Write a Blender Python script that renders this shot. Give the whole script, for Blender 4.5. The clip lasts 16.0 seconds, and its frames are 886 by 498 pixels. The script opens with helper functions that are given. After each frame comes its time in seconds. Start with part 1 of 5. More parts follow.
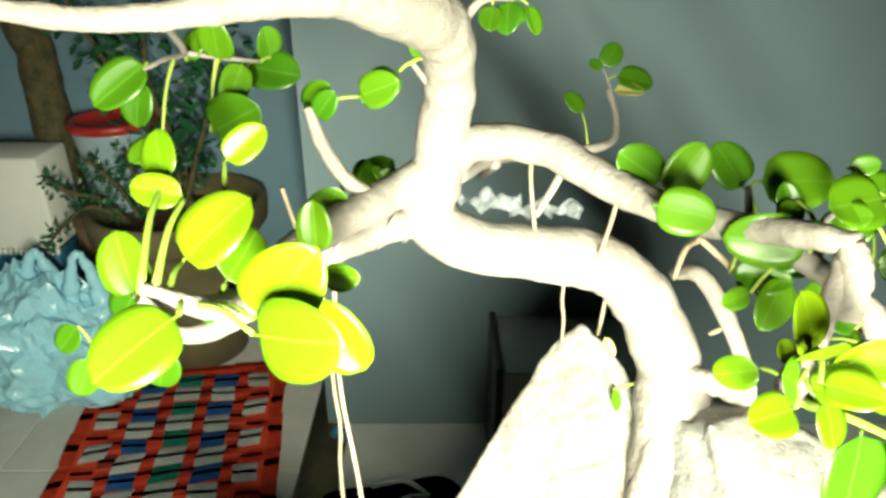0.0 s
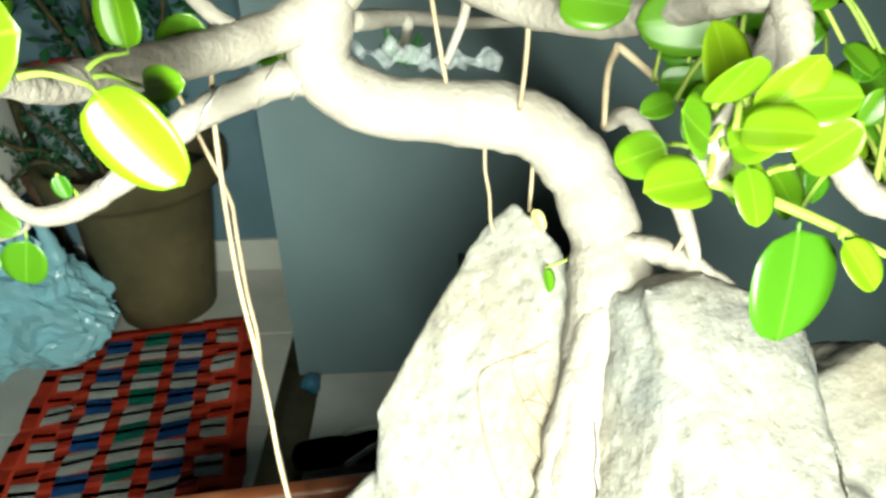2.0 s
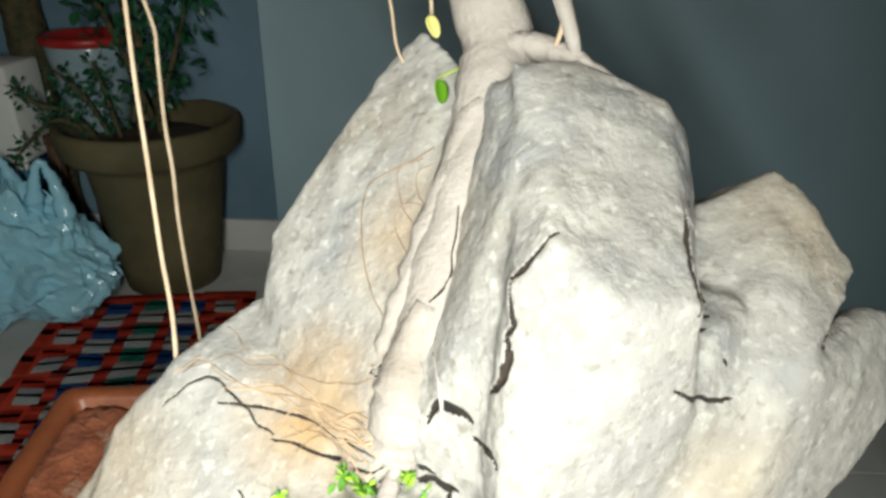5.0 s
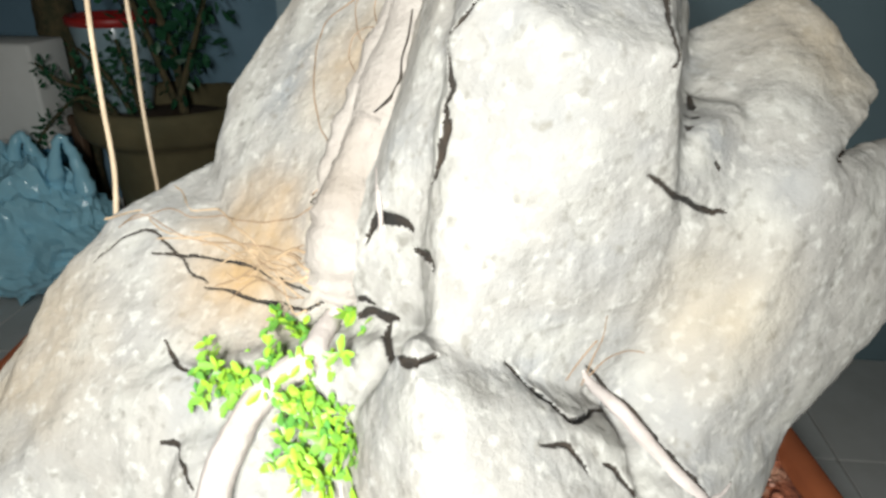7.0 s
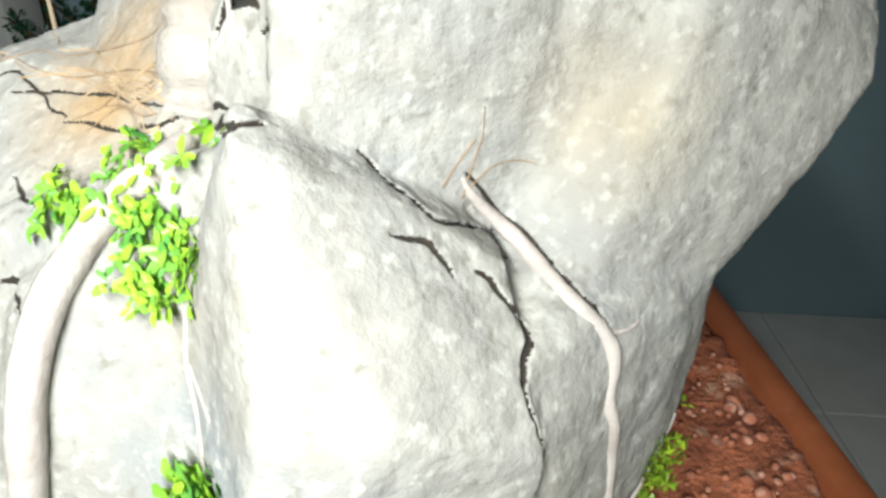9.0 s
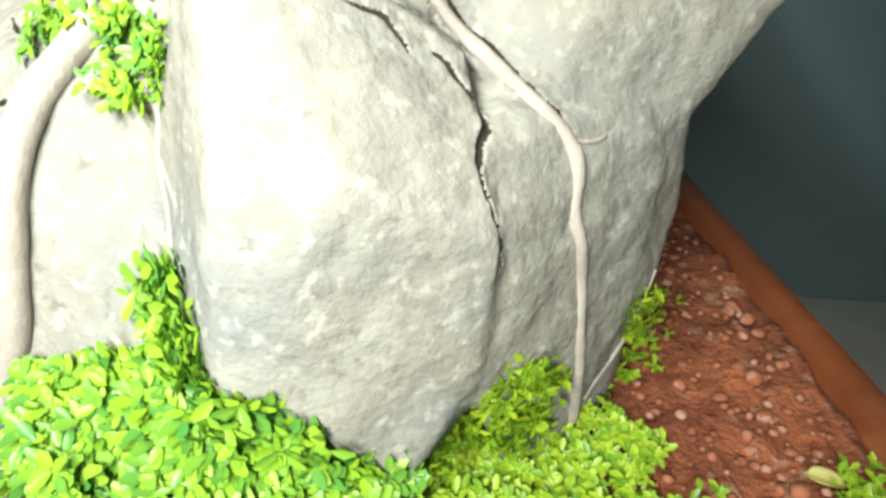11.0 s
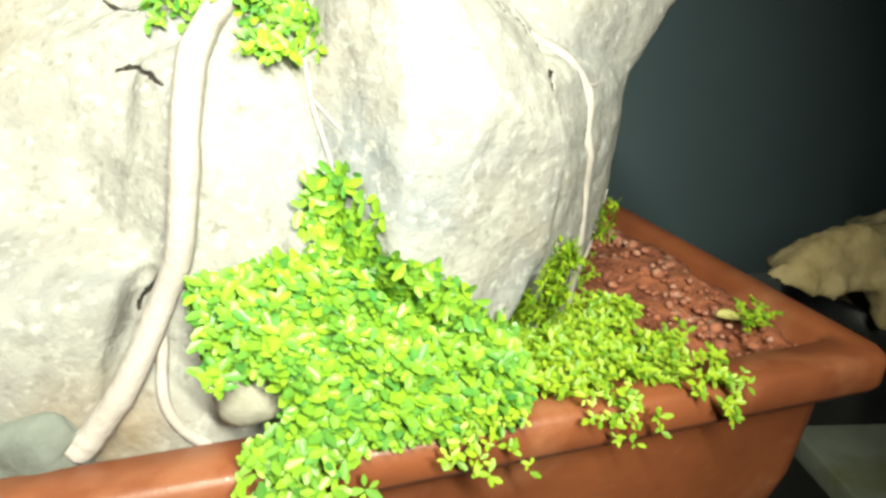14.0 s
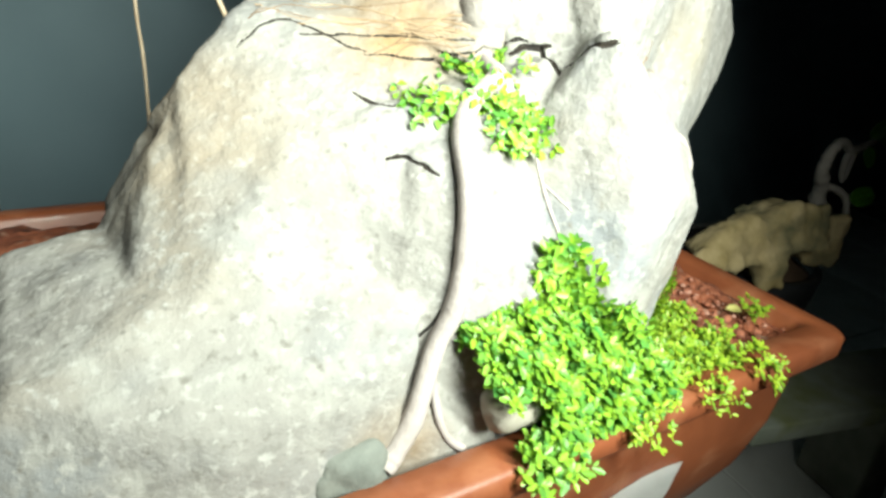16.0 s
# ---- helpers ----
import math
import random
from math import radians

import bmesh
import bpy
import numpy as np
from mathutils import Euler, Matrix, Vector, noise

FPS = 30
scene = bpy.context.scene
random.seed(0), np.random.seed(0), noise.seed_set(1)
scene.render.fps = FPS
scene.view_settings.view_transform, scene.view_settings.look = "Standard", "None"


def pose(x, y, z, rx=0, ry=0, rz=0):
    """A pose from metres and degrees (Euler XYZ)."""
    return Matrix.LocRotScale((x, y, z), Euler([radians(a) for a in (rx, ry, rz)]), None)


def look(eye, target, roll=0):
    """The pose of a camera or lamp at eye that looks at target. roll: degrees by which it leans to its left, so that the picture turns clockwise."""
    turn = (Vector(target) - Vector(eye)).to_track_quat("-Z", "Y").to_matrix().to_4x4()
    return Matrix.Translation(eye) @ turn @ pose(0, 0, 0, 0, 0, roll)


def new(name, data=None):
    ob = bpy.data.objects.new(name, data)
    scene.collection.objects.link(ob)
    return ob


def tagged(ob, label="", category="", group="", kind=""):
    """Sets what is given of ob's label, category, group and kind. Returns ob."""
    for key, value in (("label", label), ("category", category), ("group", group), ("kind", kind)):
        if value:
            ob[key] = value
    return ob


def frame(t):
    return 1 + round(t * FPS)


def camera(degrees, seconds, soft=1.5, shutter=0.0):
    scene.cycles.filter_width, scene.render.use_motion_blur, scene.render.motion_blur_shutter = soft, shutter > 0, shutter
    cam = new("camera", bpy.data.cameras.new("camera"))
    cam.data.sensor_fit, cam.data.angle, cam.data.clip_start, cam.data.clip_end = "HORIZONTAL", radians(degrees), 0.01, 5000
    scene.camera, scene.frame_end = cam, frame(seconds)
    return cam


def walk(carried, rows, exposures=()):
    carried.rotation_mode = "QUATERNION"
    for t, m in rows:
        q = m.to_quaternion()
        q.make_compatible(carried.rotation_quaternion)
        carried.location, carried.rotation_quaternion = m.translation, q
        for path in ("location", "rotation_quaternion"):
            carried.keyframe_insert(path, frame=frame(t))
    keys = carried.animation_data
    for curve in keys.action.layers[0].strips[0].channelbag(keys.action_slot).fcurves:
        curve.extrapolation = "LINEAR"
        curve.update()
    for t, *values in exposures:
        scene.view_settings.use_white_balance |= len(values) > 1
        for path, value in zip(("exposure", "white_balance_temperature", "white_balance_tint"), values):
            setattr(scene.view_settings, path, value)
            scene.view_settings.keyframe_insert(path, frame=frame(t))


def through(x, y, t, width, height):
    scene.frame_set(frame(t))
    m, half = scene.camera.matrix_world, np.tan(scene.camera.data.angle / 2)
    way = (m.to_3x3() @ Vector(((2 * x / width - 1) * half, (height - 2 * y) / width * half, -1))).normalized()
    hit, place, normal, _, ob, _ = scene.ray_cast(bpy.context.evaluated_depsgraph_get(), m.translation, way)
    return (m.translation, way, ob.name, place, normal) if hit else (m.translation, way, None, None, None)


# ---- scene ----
cam = camera(67.1, 16.0, soft=3.0)
METRES, EYE, TILT, LEAN, TURN = 0.8, 0.98, -26.0, 0.0, 0.0
ROWS = [
    (0.0, 0.0, 0.0, 0.0, 0.0, 0.0, -0.0),
    (0.5, 0.0021, 0.0122, -0.0257, -0.38, -1.32, 0.82),
    (1.0, 0.0047, 0.03, -0.0448, -1.17, -1.6, 1.47),
    (1.5, 0.0214, 0.0458, -0.0563, -2.33, -2.29, 2.6),
    (2.0, 0.0444, 0.0516, -0.0588, -1.36, -3.06, 2.17),
    (2.5, 0.0671, 0.0536, -0.0695, -0.62, -3.49, 0.5),
    (3.0, 0.0842, 0.0555, -0.087, -0.03, -3.39, -0.67),
    (5.5, 0.1363, 0.0571, -0.2205, 1.86, 0.58, -2.56),
    (6.0, 0.1417, 0.065, -0.2462, 2.64, 1.07, -3.3),
    (6.5, 0.1484, 0.0823, -0.2643, 4.24, 1.51, -3.26),
    (7.0, 0.1684, 0.1009, -0.2819, 4.23, 1.03, -2.73),
    (7.5, 0.1823, 0.1152, -0.3011, 4.15, 0.02, -2.62),
    (8.0, 0.2005, 0.125, -0.3183, 4.08, -0.86, -2.28),
    (8.5, 0.2134, 0.137, -0.3314, 4.09, -0.68, -2.51),
    (9.0, 0.2187, 0.1405, -0.3462, 4.47, -0.34, -2.57),
    (9.5, 0.2303, 0.1458, -0.3587, 6.4, -0.12, -2.61),
    (10.0, 0.249, 0.1482, -0.3806, 9.88, -1.39, -5.13),
    (12.5, 0.214, 0.1031, -0.4614, -2.72, 4.52, 1.44),
    (13.0, 0.1845, 0.0879, -0.4737, -6.26, 4.95, 2.07),
    (13.5, 0.1533, 0.0755, -0.4791, -9.18, 4.34, 3.43),
    (14.0, 0.1063, 0.0572, -0.4852, -11.78, 4.15, 3.86),
    (14.5, 0.0614, 0.0469, -0.4738, -15.57, 3.65, 5.26),
    (15.0, 0.0112, 0.0585, -0.4747, -21.98, -0.35, 6.52),
    (15.5, -0.0534, 0.0585, -0.4591, -24.77, -1.08, 5.68),
    (16.0, -0.1244, 0.0308, -0.4132, -26.9, -1.49, 5.58),
]

EXPOSURES = [(0.0, 0.6, 7100, 5), (1.5, 0.25, 6700, 3), (3.0, -0.2, 6100, 4), (6.0, -1.08, 6200, 23), (8.0, -1.03, 5850, 20), (10.0, -1.02, 6100, 16), (13.0, -0.75, 6650, 9), (14.5, -0.72, 6600, 9), (15.2, -0.52, 6300, 10), (16.0, -0.6, 6050, 10)]
walk(cam, [(t, pose(0, 0, EYE, TILT, LEAN, TURN) @ pose(METRES * x, METRES * y, METRES * z, 90 + pitch, roll, yaw)) for t, x, y, z, yaw, pitch, roll in ROWS], EXPOSURES)

# ---- light: one torch in the dark room ----
world = bpy.data.worlds.new("night")
world.use_nodes = True
world.node_tree.nodes["Background"].inputs[0].default_value = (0.25, 0.4, 0.55, 1)
world.node_tree.nodes["Background"].inputs[1].default_value = 0.003
scene.world = world
torch_data = bpy.data.lights.new("torch", "AREA")
torch_data.energy, torch_data.color = 8.2, (0.96, 1.0, 0.82)
torch_data.shape, torch_data.size, torch_data.size_y, torch_data.spread = "RECTANGLE", 0.03, 0.42, radians(106)
torch = new("torch", torch_data)
torch.matrix_world = look((0.085, -0.215, 0.83), (0.015, 0.3, 0.60), 32)

# ---- materials ----
def nodes_of(name):
    m = bpy.data.materials.new(name)
    m.use_nodes = True
    return m, m.node_tree, m.node_tree.nodes["Principled BSDF"]


def surface(name, low, high, scale=20.0, rough=0.7, bump=0.3, fine=120.0, metal=0.0, third=None, third_scale=4.0, third_at=(0.5, 0.7), wave=0.0, vary=0.0, coat=0.0, spec=0.5, patches=(), distance=0.002):
    """A two-scale mottled surface: large stains from low to high, fine grain in the bump, a third colour in patches."""
    m, tree, bsdf = nodes_of(name)
    link, make = tree.links.new, tree.nodes.new
    where = make("ShaderNodeTexCoord").outputs["Object"]
    coarse, grain = make("ShaderNodeTexNoise"), make("ShaderNodeTexNoise")
    for tex, s, d in ((coarse, scale, 6), (grain, fine, 4)):
        tex.inputs["Scale"].default_value, tex.inputs["Detail"].default_value = s, d
        tex.inputs["Roughness"].default_value = 0.62
        link(where, tex.inputs["Vector"])
    ramp = make("ShaderNodeValToRGB")
    ramp.color_ramp.elements[0].position, ramp.color_ramp.elements[1].position = 0.34, 0.66
    ramp.color_ramp.elements[0].color, ramp.color_ramp.elements[1].color = (*low, 1), (*high, 1)
    link(coarse.outputs["Fac"], ramp.inputs["Fac"])
    colour = ramp.outputs["Color"]
    for third, third_scale, *third_at in ([(third, third_scale, *third_at)] if third else []) + list(patches):
        patch, mask, mix = make("ShaderNodeTexNoise"), make("ShaderNodeValToRGB"), make("ShaderNodeMix")
        patch.inputs["Scale"].default_value, patch.inputs["Detail"].default_value = third_scale, 8
        link(where, patch.inputs["Vector"])
        mask.color_ramp.elements[0].position, mask.color_ramp.elements[1].position = third_at
        link(patch.outputs["Fac"], mask.inputs["Fac"])
        mix.data_type = "RGBA"
        link(mask.outputs["Color"], mix.inputs["Factor"])
        link(colour, mix.inputs["A"])
        mix.inputs["B"].default_value = (*third, 1)
        colour = mix.outputs["Result"]
    if vary:
        info, hsv, spread = make("ShaderNodeObjectInfo"), make("ShaderNodeHueSaturation"), make("ShaderNodeMapRange")
        link(info.outputs["Random"], spread.inputs["Value"])
        spread.inputs["To Min"].default_value, spread.inputs["To Max"].default_value = 1 - vary, 1 + vary
        link(spread.outputs["Result"], hsv.inputs["Value"])
        link(colour, hsv.inputs["Color"])
        colour = hsv.outputs["Color"]
    link(colour, bsdf.inputs["Base Color"])
    bsdf.inputs["Roughness"].default_value, bsdf.inputs["Metallic"].default_value = rough, metal
    bsdf.inputs["Coat Weight"].default_value = coat
    bsdf.inputs["Specular IOR Level"].default_value = spec
    if bump:
        relief, total = make("ShaderNodeBump"), make("ShaderNodeMath")
        total.operation = "ADD"
        link(coarse.outputs["Fac"], total.inputs[0])
        link(grain.outputs["Fac"], total.inputs[1])
        relief.inputs["Strength"].default_value, relief.inputs["Distance"].default_value = bump, distance
        link(total.outputs[0], relief.inputs["Height"])
        link(relief.outputs["Normal"], bsdf.inputs["Normal"])
    return m


def foliage(name, low, high, rough=0.35, through=0.25, vary=0.25, island=False):
    """Leaf green that differs from leaf to leaf and lets some light through."""
    m, tree, bsdf = nodes_of(name)
    link, make = tree.links.new, tree.nodes.new
    if island:
        source = make("ShaderNodeNewGeometry").outputs["Random Per Island"]
    else:
        source = make("ShaderNodeObjectInfo").outputs["Random"]
    tex = make("ShaderNodeTexNoise")
    tex.inputs["Scale"].default_value, tex.inputs["Detail"].default_value = 90, 3
    link(make("ShaderNodeTexCoord").outputs["Object"], tex.inputs["Vector"])
    blend, mix = make("ShaderNodeMath"), make("ShaderNodeMix")
    blend.operation = "MULTIPLY_ADD"
    link(tex.outputs["Fac"], blend.inputs[0])
    blend.inputs[1].default_value = 0.5
    link(source, blend.inputs[2])
    mix.data_type = "RGBA"
    mix.inputs["A"].default_value, mix.inputs["B"].default_value = (*low, 1), (*high, 1)
    link(blend.outputs[0], mix.inputs["Factor"])
    colour = mix.outputs["Result"]
    if not island:
        split, away, rib, pale = make("ShaderNodeSeparateXYZ"), make("ShaderNodeMath"), make("ShaderNodeMapRange"), make("ShaderNodeMix")
        link(tree.nodes["Texture Coordinate"].outputs["Object"], split.inputs[0])
        away.operation = "ABSOLUTE"
        link(split.outputs["X"], away.inputs[0])
        link(away.outputs[0], rib.inputs["Value"])
        rib.inputs["From Min"].default_value, rib.inputs["From Max"].default_value = 0.006, 0.022
        rib.inputs["To Min"].default_value, rib.inputs["To Max"].default_value = 0.32, 0.0
        pale.data_type = "RGBA"
        link(rib.outputs["Result"], pale.inputs["Factor"])
        link(colour, pale.inputs["A"])
        pale.inputs["B"].default_value = (*[min(1.0, 1.5 * c + 0.03) for c in high], 1)
        colour = pale.outputs["Result"]
    link(colour, bsdf.inputs["Base Color"])
    bsdf.inputs["Roughness"].default_value = rough
    bsdf.inputs["Specular IOR Level"].default_value = 0.4
    clear, both = make("ShaderNodeBsdfTranslucent"), make("ShaderNodeMixShader")
    link(colour, clear.inputs["Color"])
    both.inputs["Fac"].default_value = through
    link(bsdf.outputs[0], both.inputs[1])
    link(clear.outputs[0], both.inputs[2])
    link(both.outputs[0], tree.nodes["Material Output"].inputs["Surface"])
    return m


ROCK = surface("limestone", (0.210, 0.202, 0.191), (0.250, 0.239, 0.221), 16, 0.92, 0.5, 260, spec=0.15, patches=[((0.232, 0.195, 0.147), 6, 0.54, 0.8), ((0.188, 0.196, 0.204), 13, 0.5, 0.72), ((0.202, 0.202, 0.202), 22, 0.52, 0.78), ((0.274, 0.267, 0.248), 48, 0.50, 0.68), ((0.302, 0.294, 0.272), 20, 0.58, 0.72), ((0.165, 0.157, 0.141), 170, 0.58, 0.71), ((0.190, 0.183, 0.170), 70, 0.59, 0.71), ((0.315, 0.308, 0.290), 210, 0.55, 0.68)])


def stain(m, centre, reach, colour, amount):
    """A ragged stain round one place of a surface."""
    tree = m.node_tree
    link, make = tree.links.new, tree.nodes.new
    base = tree.nodes["Principled BSDF"].inputs["Base Color"]
    under = base.links[0].from_socket
    where = make("ShaderNodeTexCoord").outputs["Object"]
    away, fade, tex, ragged, mix = make("ShaderNodeVectorMath"), make("ShaderNodeMapRange"), make("ShaderNodeTexNoise"), make("ShaderNodeMath"), make("ShaderNodeMix")
    away.operation, ragged.operation, mix.data_type = "DISTANCE", "MULTIPLY", "RGBA"
    link(where, away.inputs[0])
    away.inputs[1].default_value = centre
    link(away.outputs["Value"], fade.inputs["Value"])
    fade.inputs["From Min"].default_value, fade.inputs["From Max"].default_value = 0.2 * reach, reach
    fade.inputs["To Min"].default_value, fade.inputs["To Max"].default_value = 2.0 * amount, 0.0
    tex.inputs["Scale"].default_value, tex.inputs["Detail"].default_value = 55, 6
    link(where, tex.inputs["Vector"])
    link(fade.outputs["Result"], ragged.inputs[0])
    link(tex.outputs["Fac"], ragged.inputs[1])
    ragged.use_clamp = True
    link(ragged.outputs[0], mix.inputs["Factor"])
    link(under, mix.inputs["A"])
    mix.inputs["B"].default_value = (*colour, 1)
    link(mix.outputs["Result"], base)


stain(ROCK, (0.045, 0.2, 0.63), 0.05, (0.25, 0.17, 0.09), 0.8)
stain(ROCK, (0.08, 0.235, 0.7), 0.045, (0.28, 0.215, 0.145), 0.6)
stain(ROCK, (0.25, 0.25, 0.7), 0.05, (0.29, 0.235, 0.16), 0.6)
stain(ROCK, (0.01, 0.085, 0.455), 0.035, (0.2, 0.14, 0.085), 0.8)
stain(ROCK, (-0.06, 0.2, 0.585), 0.06, (0.3, 0.25, 0.19), 0.5)
stain(ROCK, (0.21, 0.165, 0.635), 0.035, (0.29, 0.245, 0.18), 0.5)
# Near-black for crack faces: the shade inside the cracks is put into the colour.
CRACK_SHADE = surface("shade_in_cracks", (0.006, 0.005, 0.004), (0.022, 0.014, 0.008), 60, 0.95, 0.3)
PALE_STONE = surface("pale_stone", (0.297, 0.274, 0.226), (0.393, 0.369, 0.321), 30, 0.9, 0.4, 200, spec=0.2)
GREY_STONE = surface("grey_stone", (0.10, 0.11, 0.10), (0.19, 0.20, 0.18), 30, 0.9, 0.4, 200, spec=0.2)
BARK = surface("pale_bark", (0.225, 0.200, 0.181), (0.285, 0.260, 0.238), 45, 0.8, 0.65, 260, third=(0.190, 0.162, 0.136), third_scale=18, third_at=(0.58, 0.8), spec=0.25)
ROOT = surface("root_bark", (0.294, 0.256, 0.239), (0.361, 0.323, 0.307), 60, 0.8, 0.35, 300, spec=0.25)
TAN_ROOT = surface("tan_root", (0.22, 0.15, 0.085), (0.34, 0.25, 0.16), 70, 0.85, 0.3, 300)
HANGING_ROOT = surface("hanging_root", (0.28, 0.21, 0.14), (0.38, 0.30, 0.21), 60, 0.8, 0.3, 300)
HAIR = surface("thin_root", (0.12, 0.075, 0.04), (0.24, 0.16, 0.1), 80, 0.85, 0.0)
LEAF = foliage("ficus_leaf", (0.022, 0.11, 0.005), (0.07, 0.18, 0.007), 0.32, 0.18)
YOUNG_LEAF = foliage("young_leaf", (0.06, 0.19, 0.006), (0.16, 0.27, 0.008), 0.3, 0.25)
DARK_LEAF = foliage("dark_leaf", (0.02, 0.09, 0.03), (0.05, 0.16, 0.06), 0.3, 0.15)
YELLOW_LEAF = foliage("yellow_leaf", (0.34, 0.33, 0.07), (0.46, 0.42, 0.14), 0.5, 0.2)
CREEPER = foliage("creeper_leaf", (0.025, 0.20, 0.055), (0.27, 0.47, 0.035), 0.36, 0.3, island=True)
YELLOW_CREEPER = foliage("yellow_creeper_leaf", (0.07, 0.24, 0.02), (0.34, 0.48, 0.03), 0.4, 0.3, island=True)
GLAZE = surface("brown_glaze", (0.16, 0.045, 0.018), (0.27, 0.08, 0.03), 9, 0.46, 0.25, 70, third=(0.34, 0.14, 0.07), third_scale=25, third_at=(0.55, 0.8), coat=0.12)
SOIL = surface("red_soil", (0.17, 0.045, 0.02), (0.4, 0.125, 0.055), 40, 0.95, 0.9, 220, third=(0.42, 0.24, 0.16), third_scale=60, third_at=(0.6, 0.7), distance=0.004)
GRIT = surface("soil_grit", (0.2, 0.06, 0.03), (0.36, 0.13, 0.07), 60, 0.9, 0.4, 300, third=(0.42, 0.22, 0.16), third_scale=110, third_at=(0.52, 0.6))
WALL_PAINT = surface("grey_wall_paint", (0.195, 0.285, 0.325), (0.22, 0.31, 0.355), 3, 0.6, 0.06, 300)
BACK_PAINT = surface("blue_wall_paint", (0.14, 0.25, 0.33), (0.19, 0.31, 0.41), 3, 0.7, 0.06, 300)
UNSEEN_PAINT = surface("unseen_wall_paint", (0.07, 0.075, 0.08), (0.11, 0.115, 0.12), 3, 0.8, 0.06, 200)
WHITE_PAINT = surface("white_paint", (0.7, 0.7, 0.68), (0.8, 0.8, 0.78), 3, 0.6, 0.05, 300)
TILE = surface("floor_tile", (0.62, 0.61, 0.58), (0.74, 0.73, 0.71), 8, 0.3, 0.03, 200, vary=0.06, third=(0.42, 0.36, 0.26), third_scale=4, third_at=(0.6, 0.85))
# Olive of the floor strip: dirt, with the shade by the wall mixed into it.
OLIVE_SHADE_DIRT = surface("olive_shade_and_dirt", (0.16, 0.12, 0.06), (0.28, 0.22, 0.13), 12, 0.9, 0.4, 120, third=(0.10, 0.09, 0.06), third_scale=7, third_at=(0.5, 0.75))
GROUT = surface("grout", (0.2, 0.18, 0.16), (0.3, 0.28, 0.25), 30, 0.9, 0.3)
CLAY = surface("fired_clay", (0.1, 0.085, 0.04), (0.17, 0.14, 0.07), 7, 0.85, 0.35, 90, third=(0.09, 0.09, 0.05), third_scale=6, third_at=(0.5, 0.7))
BLACK_PLASTIC = surface("black_plastic", (0.012, 0.012, 0.013), (0.025, 0.025, 0.027), 20, 0.4, 0.05)
RED_PLASTIC = surface("red_plastic", (0.4, 0.02, 0.02), (0.5, 0.04, 0.03), 20, 0.4, 0.05)
RED_CLOTH = surface("red_cloth", (0.68, 0.05, 0.02), (0.8, 0.08, 0.035), 30, 0.95, 0.5, 500, vary=0.12)
DARK_RED_CLOTH = surface("dark_red_cloth", (0.42, 0.045, 0.04), (0.55, 0.08, 0.06), 30, 0.95, 0.5, 500, vary=0.2)
WHITE_CLOTH = surface("white_cloth", (0.66, 0.68, 0.68), (0.8, 0.82, 0.82), 30, 0.95, 0.5, 500, vary=0.08)
BLUE_CLOTH = surface("blue_cloth", (0.02, 0.10, 0.36), (0.03, 0.17, 0.50), 30, 0.95, 0.5, 500, vary=0.15)
GREEN_CLOTH = surface("green_cloth", (0.01, 0.22, 0.17), (0.02, 0.34, 0.26), 30, 0.95, 0.5, 500, vary=0.15)
PAPER = surface("white_paper", (0.72, 0.72, 0.7), (0.8, 0.8, 0.78), 6, 0.7, 0.05)
STYRENE = surface("grey_plastic", (0.33, 0.35, 0.36), (0.42, 0.44, 0.45), 6, 0.5, 0.05)
TAN_STONE = surface("tan_porous_stone", (0.36, 0.27, 0.11), (0.6, 0.47, 0.26), 22, 0.9, 0.6, 120, third=(0.16, 0.15, 0.08), third_scale=14, third_at=(0.5, 0.65))
CONCRETE = surface("mossy_concrete", (0.14, 0.15, 0.11), (0.26, 0.26, 0.21), 10, 0.9, 0.4, 120, third=(0.09, 0.12, 0.06), third_scale=6, third_at=(0.5, 0.7))
MOSSY = surface("mossy_board", (0.2, 0.22, 0.17), (0.34, 0.36, 0.3), 8, 0.85, 0.35, 120, third=(0.16, 0.17, 0.05), third_scale=9, third_at=(0.48, 0.66))
WOOD = surface("dark_wood", (0.06, 0.035, 0.02), (0.12, 0.07, 0.04), 14, 0.7, 0.3, 90)
PALE_GLAZE = surface("pale_blue_glaze", (0.25, 0.36, 0.42), (0.34, 0.46, 0.52), 8, 0.2, 0.04)
FERN_BARK = surface("mossy_bark", (0.05, 0.06, 0.03), (0.16, 0.12, 0.06), 40, 0.95, 0.9, 150, distance=0.006)
FOAM = surface("pale_foam", (0.74, 0.74, 0.71), (0.82, 0.82, 0.8), 7, 0.8, 0.2, 160)
WIRE = surface("aluminium_wire", (0.6, 0.58, 0.55), (0.7, 0.68, 0.66), 60, 0.35, 0.1, metal=0.8)
BLUE_FILM = surface("blue_plastic", (0.03, 0.12, 0.22), (0.06, 0.22, 0.35), 20, 0.2, 0.1)


